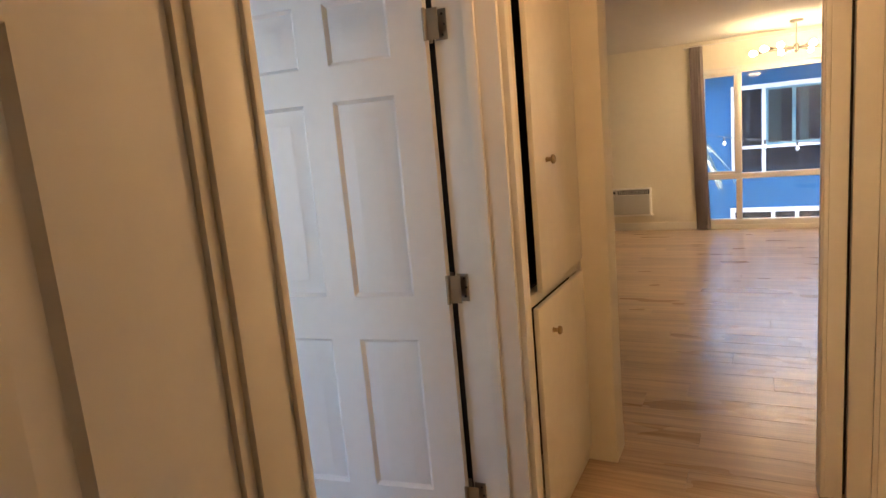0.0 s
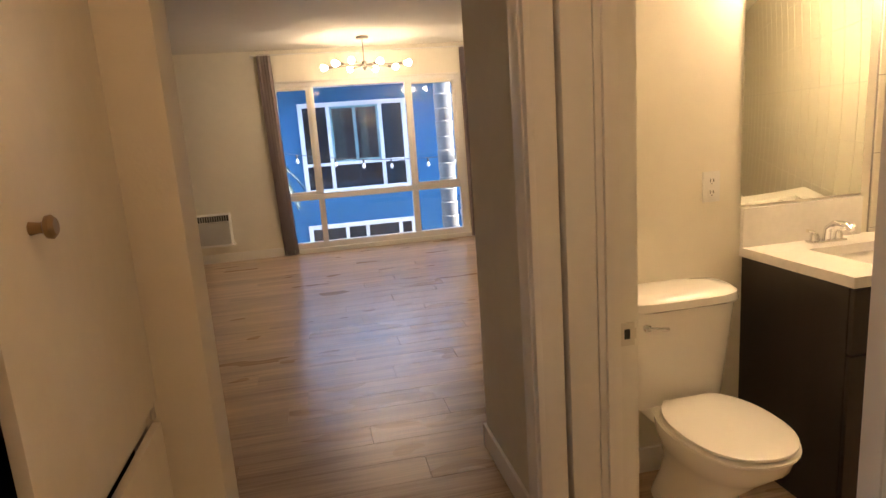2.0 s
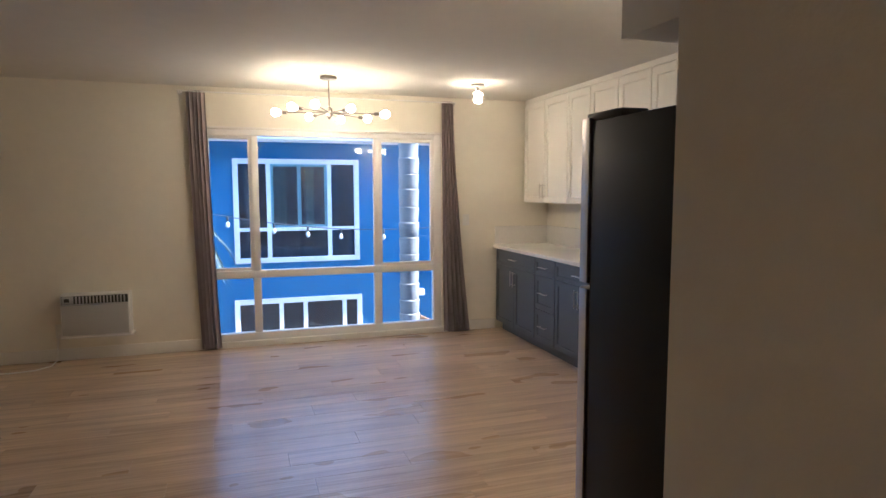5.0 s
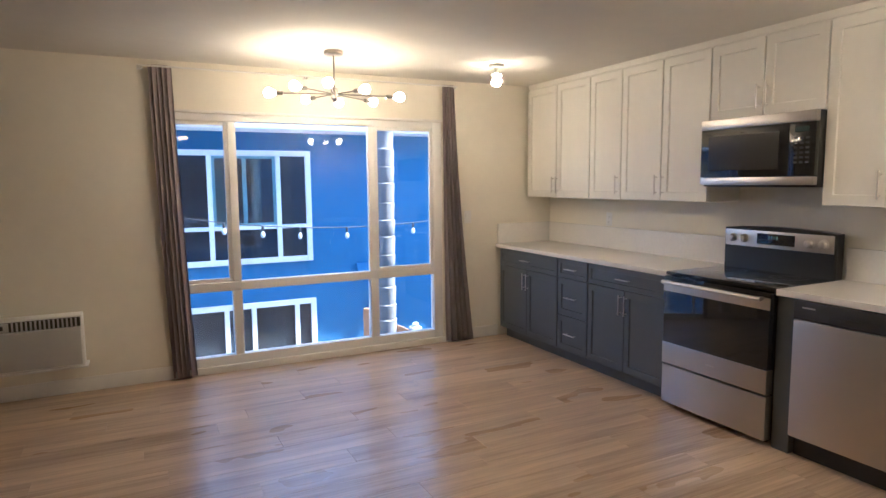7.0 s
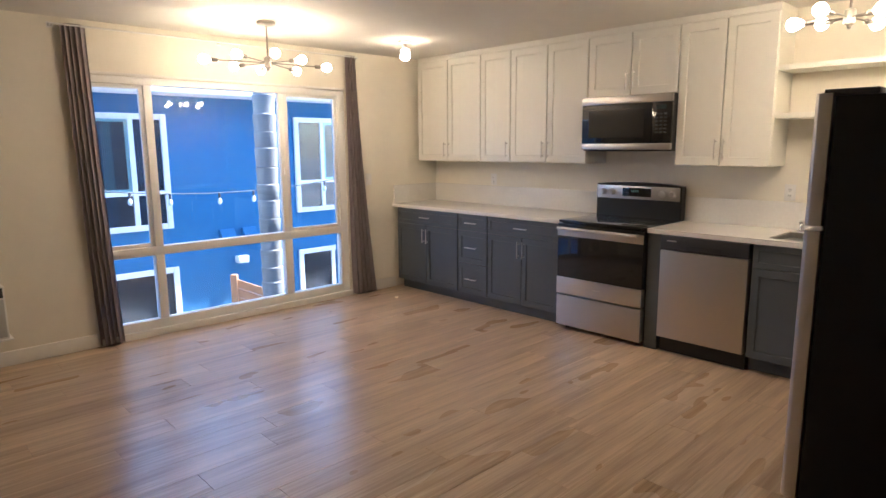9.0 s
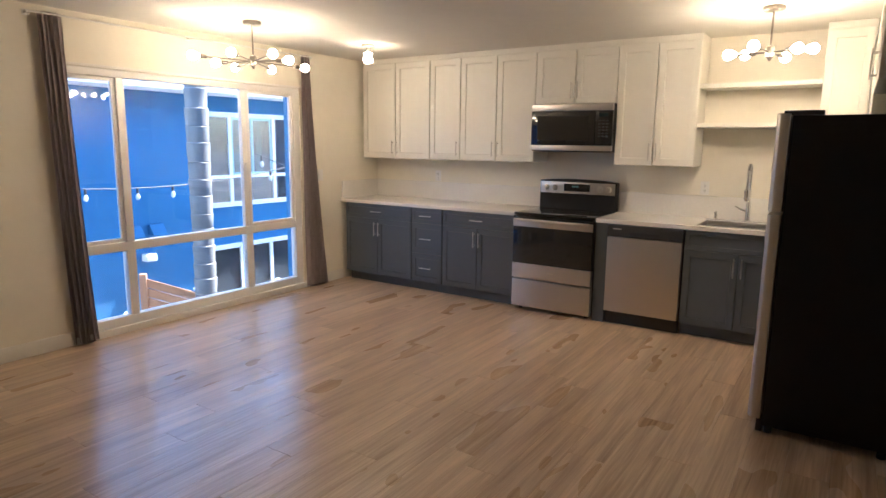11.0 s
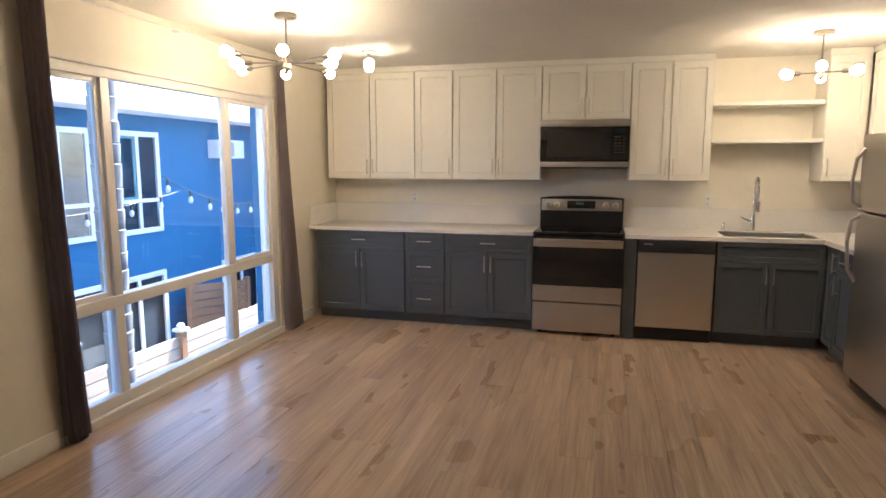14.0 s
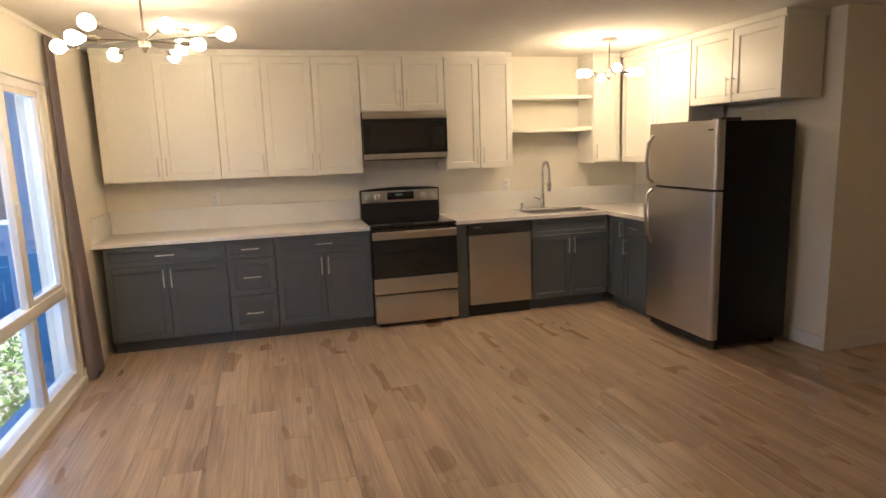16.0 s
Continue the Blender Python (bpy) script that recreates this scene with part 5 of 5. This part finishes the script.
def palm(label, x, y, top, r, crown):
    t = thing("palm_tree", label, "palm tree", pose(x, y, GROUND))
    bm = bmesh.new()
    prof, z, h = [], 0.0, top - GROUND
    rnd = random.Random(7)
    while z < h:
        d = rnd.uniform(0.17, 0.25)
        k = r * (1.0 + 0.04 * rnd.uniform(-1, 1))
        prof += [(k * 0.98, z), (k * 1.05, z + d * 0.75), (k * 1.06, z + d * 0.93), (k * 0.95, z + d * 0.97)]
        z += d
    lathe(bm, prof, 28)
    part("trunk", bm, M_TRUNK, t, "ringed grey palm trunk")
    bm = bmesh.new()
    for k in range(crown):
        a = 2 * math.pi * k / crown + rnd.uniform(-0.2, 0.2)
        ln, rise = rnd.uniform(0.9, 1.25), rnd.uniform(0.1, 0.7)
        c, s = math.cos(a), math.sin(a)
        prev = None
        for i in range(15):
            u = i / 14
            q = Vector((c * ln * u, s * ln * u, h + rise * u - (rise + 0.9) * u * u))
            if prev is not None and i > 2:
                for side in (-1, 1):
                    tip = q + Vector((-s * side * 0.28 * (1.1 - u), c * side * 0.28 * (1.1 - u), -0.16)) + Vector((c, s, 0)) * 0.10
                    v = [bm.verts.new(p) for p in (prev, prev.lerp(q, 0.45), tip)]
                    bm.faces.new(v)
            if prev is not None:
                d = Vector((-s, c, 0)) * 0.012
                bm.faces.new([bm.verts.new(p) for p in (prev - d, prev + d, q + d, q - d)])
            prev = q
    part("crown", bm, M_LEAF, t, "drooping green fronds")
    return t


palm("tall palm with a ringed trunk in the courtyard", 2.56, 10.96, 9.0, 0.127, 14)
palm("short palm with drooping fronds in the courtyard", -0.62, 12.3, 1.15, 0.13, 22)

# wooden fences
def fence(label, p, q, z0, z1, boards, wood, caps):
    t = thing("fence", label, "fence", group="cedar fences")
    p, q = Vector(p), Vector(q)
    d = (q - p).normalized()
    n = Vector((-d.y, d.x, 0))
    for k, e, za in ((0, p, z0), (1, q, z1)):
        if wood is M_DECK and k == 0:
            continue
        bm = bmesh.new()
        loft(bm, [[e + n * a * 0.05 + d * b * 0.05 + Vector((0, 0, z)) for a, b in ((-1, -1), (1, -1), (1, 1), (-1, 1))] for z in (GROUND, za)])
        part("post", bm, M_FENCE, t)
        if k in caps:
            bm = boxes(((e.x - 0.08, e.y - 0.08, za), (e.x + 0.08, e.y + 0.08, za + 0.04)), bev=0.01)
            lathe(bm, [(0.05, 0.04), (0.05, 0.09), (0.02, 0.11)], 12, (e.x, e.y, za))
            part("cap_lamp", bm, M_WTRIM, t, "white post cap lamp")
    for i in range(boards):
        za, zb = z0 - 0.06 - i * 0.15, z1 - 0.06 - i * 0.15
        bm = bmesh.new()
        loft(bm, [[e + n * a * 0.012 + Vector((0, 0, z + b)) for a, b in ((-1, -0.135), (1, -0.135), (1, 0), (-1, 0))] for e, z in ((p, za), (q, zb))])
        part("board", bm, wood, t)
    return t


fence("sloping cedar fence beside the blue building", (3.2, 13.45, 0), (3.82, 12.9, 0), -0.56, -0.86, 10, M_FENCE, (1,))
fence("tall cedar fence at the foot of the blue building", (6.9, 13.45, 0), (8.7, 13.45, 0), -0.62, -0.84, 10, M_FENCE, ())
for a, b in ((-0.6, 1.9), (1.9, 4.28), (4.28, 6.75), (6.75, 9.3)):
    fence("sunlit pale board fence with white post caps", (a, 11.6, 0), (b, 11.6, 0), -0.65, -0.68, 9, M_DECK, (1,))

rnd = random.Random(11)
bm = bmesh.new()
for k in range(1400):
    a, b, c = rnd.uniform(0, 6.28), rnd.random() ** 0.4, rnd.uniform(-1, 1)
    p = Vector((6.3 + 1.0 * b * math.cos(a) * (1 - 0.4 * abs(c)), 10.65 + 0.4 * b * math.sin(a), -1.2 + 0.6 * c + 0.1 * math.sin(5 * a)))
    d = Vector((rnd.uniform(-1, 1), rnd.uniform(-1, 1), rnd.uniform(-0.4, 1))).normalized()
    s = d.orthogonal().normalized() * rnd.uniform(0.015, 0.03)
    L = rnd.uniform(0.06, 0.12)
    bm.faces.new([bm.verts.new(q) for q in (p, p + d * L * 0.5 + s, p + d * L, p + d * L * 0.5 - s)])
tagged(new("shrub", mesh_of("shrub", bm, M_SHRUB, False)), "sunlit leafy green shrub below the window", "shrub", kind="stuff")


def string_light(label, a, b, sag, n, seed):
    t = thing("string_light", label, "string lights", group="outdoor string lights")
    a, b = Vector(a), Vector(b)
    pts = [a.lerp(b, i / 40) - Vector((0, 0, sag * 4 * (i / 40) * (1 - i / 40))) for i in range(41)]
    bm = bmesh.new()
    tube(bm, pts, 0.006, 6)
    part("cable", bm, M_CABLE, t)
    for k in range(n):
        p = pts[int((k + 0.5) / n * 40)]
        bm = bmesh.new()
        lathe(bm, [(0.012, 0.0), (0.017, -0.015), (0.017, -0.065), (0.012, -0.07)], 10, p)
        s = part("socket", bm, M_CABLE, t)
        bm = bmesh.new()
        lathe(bm, [(0.012, -0.07), (0.026, -0.10), (0.031, -0.125), (0.02, -0.15), (0.004, -0.16)], 12, p)
        g = part("bulb", bm, M_GLINTB, s, "glass bulb painted pale for its sky glint")
        g.visible_shadow = False
    return t


string_light("black outdoor string lights hung across the courtyard", (-1.5, 12.6, 1.55), (4.9, 12.0, 1.10), 0.42, 12, 1)
string_light("black outdoor string lights hung beside the deck", (3.6, 11.2, 1.35), (9.4, 12.6, 1.25), 0.45, 11, 2)


# ---- tiles and floor boards, piece by piece ----
tile_mesh = mesh_of("tile", boxes(((0.0015, 0, 0.0015), (0.0985, 0.006, 0.2985)), bev=0.0012), M_TILE, False)


def tile_field(parent, x0, x1, y, z0, z1):
    n = int((x1 - x0) / 0.10 + 0.001)
    for i in range(n):
        for j in range(int(math.ceil((z1 - z0) / 0.30))):
            if z0 + (j + 1) * 0.30 > z1 + 0.02:
                continue
            t = new("tile", tile_mesh)
            t.parent = parent
            t.matrix_basis = pose(x0 + i * 0.10, y, z0 + j * 0.30)


tile_field(wall_tub, HR1, BATH_E, BATH_S, 0.41, CEIL)
side = structure("wall_tiled", boxes(((2.70, BATH_N - 0.008, -0.1), (BATH_E, BATH_N - 0.001, CEIL))), M_GROUT, "strip of tall stacked white wall tiles", "wall")
tile_field(side, 2.70, BATH_E, BATH_N - 0.014, 0.0, CEIL)

east_tiles = structure("wall_tiled_east", boxes(((BATH_E - 0.006, BATH_S, -0.1), (BATH_E - 0.001, BATH_N - 0.02, CEIL))), M_GROUT, "bathroom wall of tall stacked white tiles", "wall")
for i in range(20):
    for j in range(8):
        t = new("tile", tile_mesh)
        t.parent = east_tiles
        t.matrix_basis = pose(BATH_E - 0.012, BATH_N - 0.03 - i * 0.10, j * 0.298, 0, 0, -90)

plank_cache = {}
PW, PL = 0.182, 1.22


def plank(x0, x1, y0, y1):
    key = (round(x1 - x0, 3), round(y1 - y0, 3))
    if key not in plank_cache:
        w, d = key
        bm = bmesh.new()
        e = 0.0012
        loft(bm, [[(0.0004, 0.0004, -0.008), (w - 0.0004, 0.0004, -0.008), (w - 0.0004, d - 0.0004, -0.008), (0.0004, d - 0.0004, -0.008)],
                  [(0.0004, 0.0004, -0.0011), (w - 0.0004, 0.0004, -0.0011), (w - 0.0004, d - 0.0004, -0.0011), (0.0004, d - 0.0004, -0.0011)],
                  [(e, e, 0), (w - e, e, 0), (w - e, d - e, 0), (e, d - e, 0)]])
        plank_cache[key] = mesh_of("plank", bm, M_PLANK, False)
    ob = new("plank", plank_cache[key])
    ob.parent = floor
    ob.matrix_basis = pose(x0, y0, 0)


rnd = random.Random(5)
offsets = [0.0, 0.41, 0.82, 0.20, 0.61, 1.02]
y, row = NORTH, 0
while y > -0.88:
    y0 = max(y - PW, -0.88)
    xa, xb = (WEST, EAST) if y0 >= SOUTH_K - 0.1 else ((WEST, HALL_R) if y0 >= SOUTH_L - 0.15 else (HL0, HALL_R))
    if BATH_S < y0 < BATH_N:
        xb = BATH_E
    x = xa - (offsets[row % 6] + rnd.choice((0.0, 0.1))) % PL
    while x < xb:
        a, b = max(x, xa), min(x + PL, xb)
        if b - a > 0.02:
            plank(a, b, y0, y)
        x += PL
    y, row = y0, row + 1
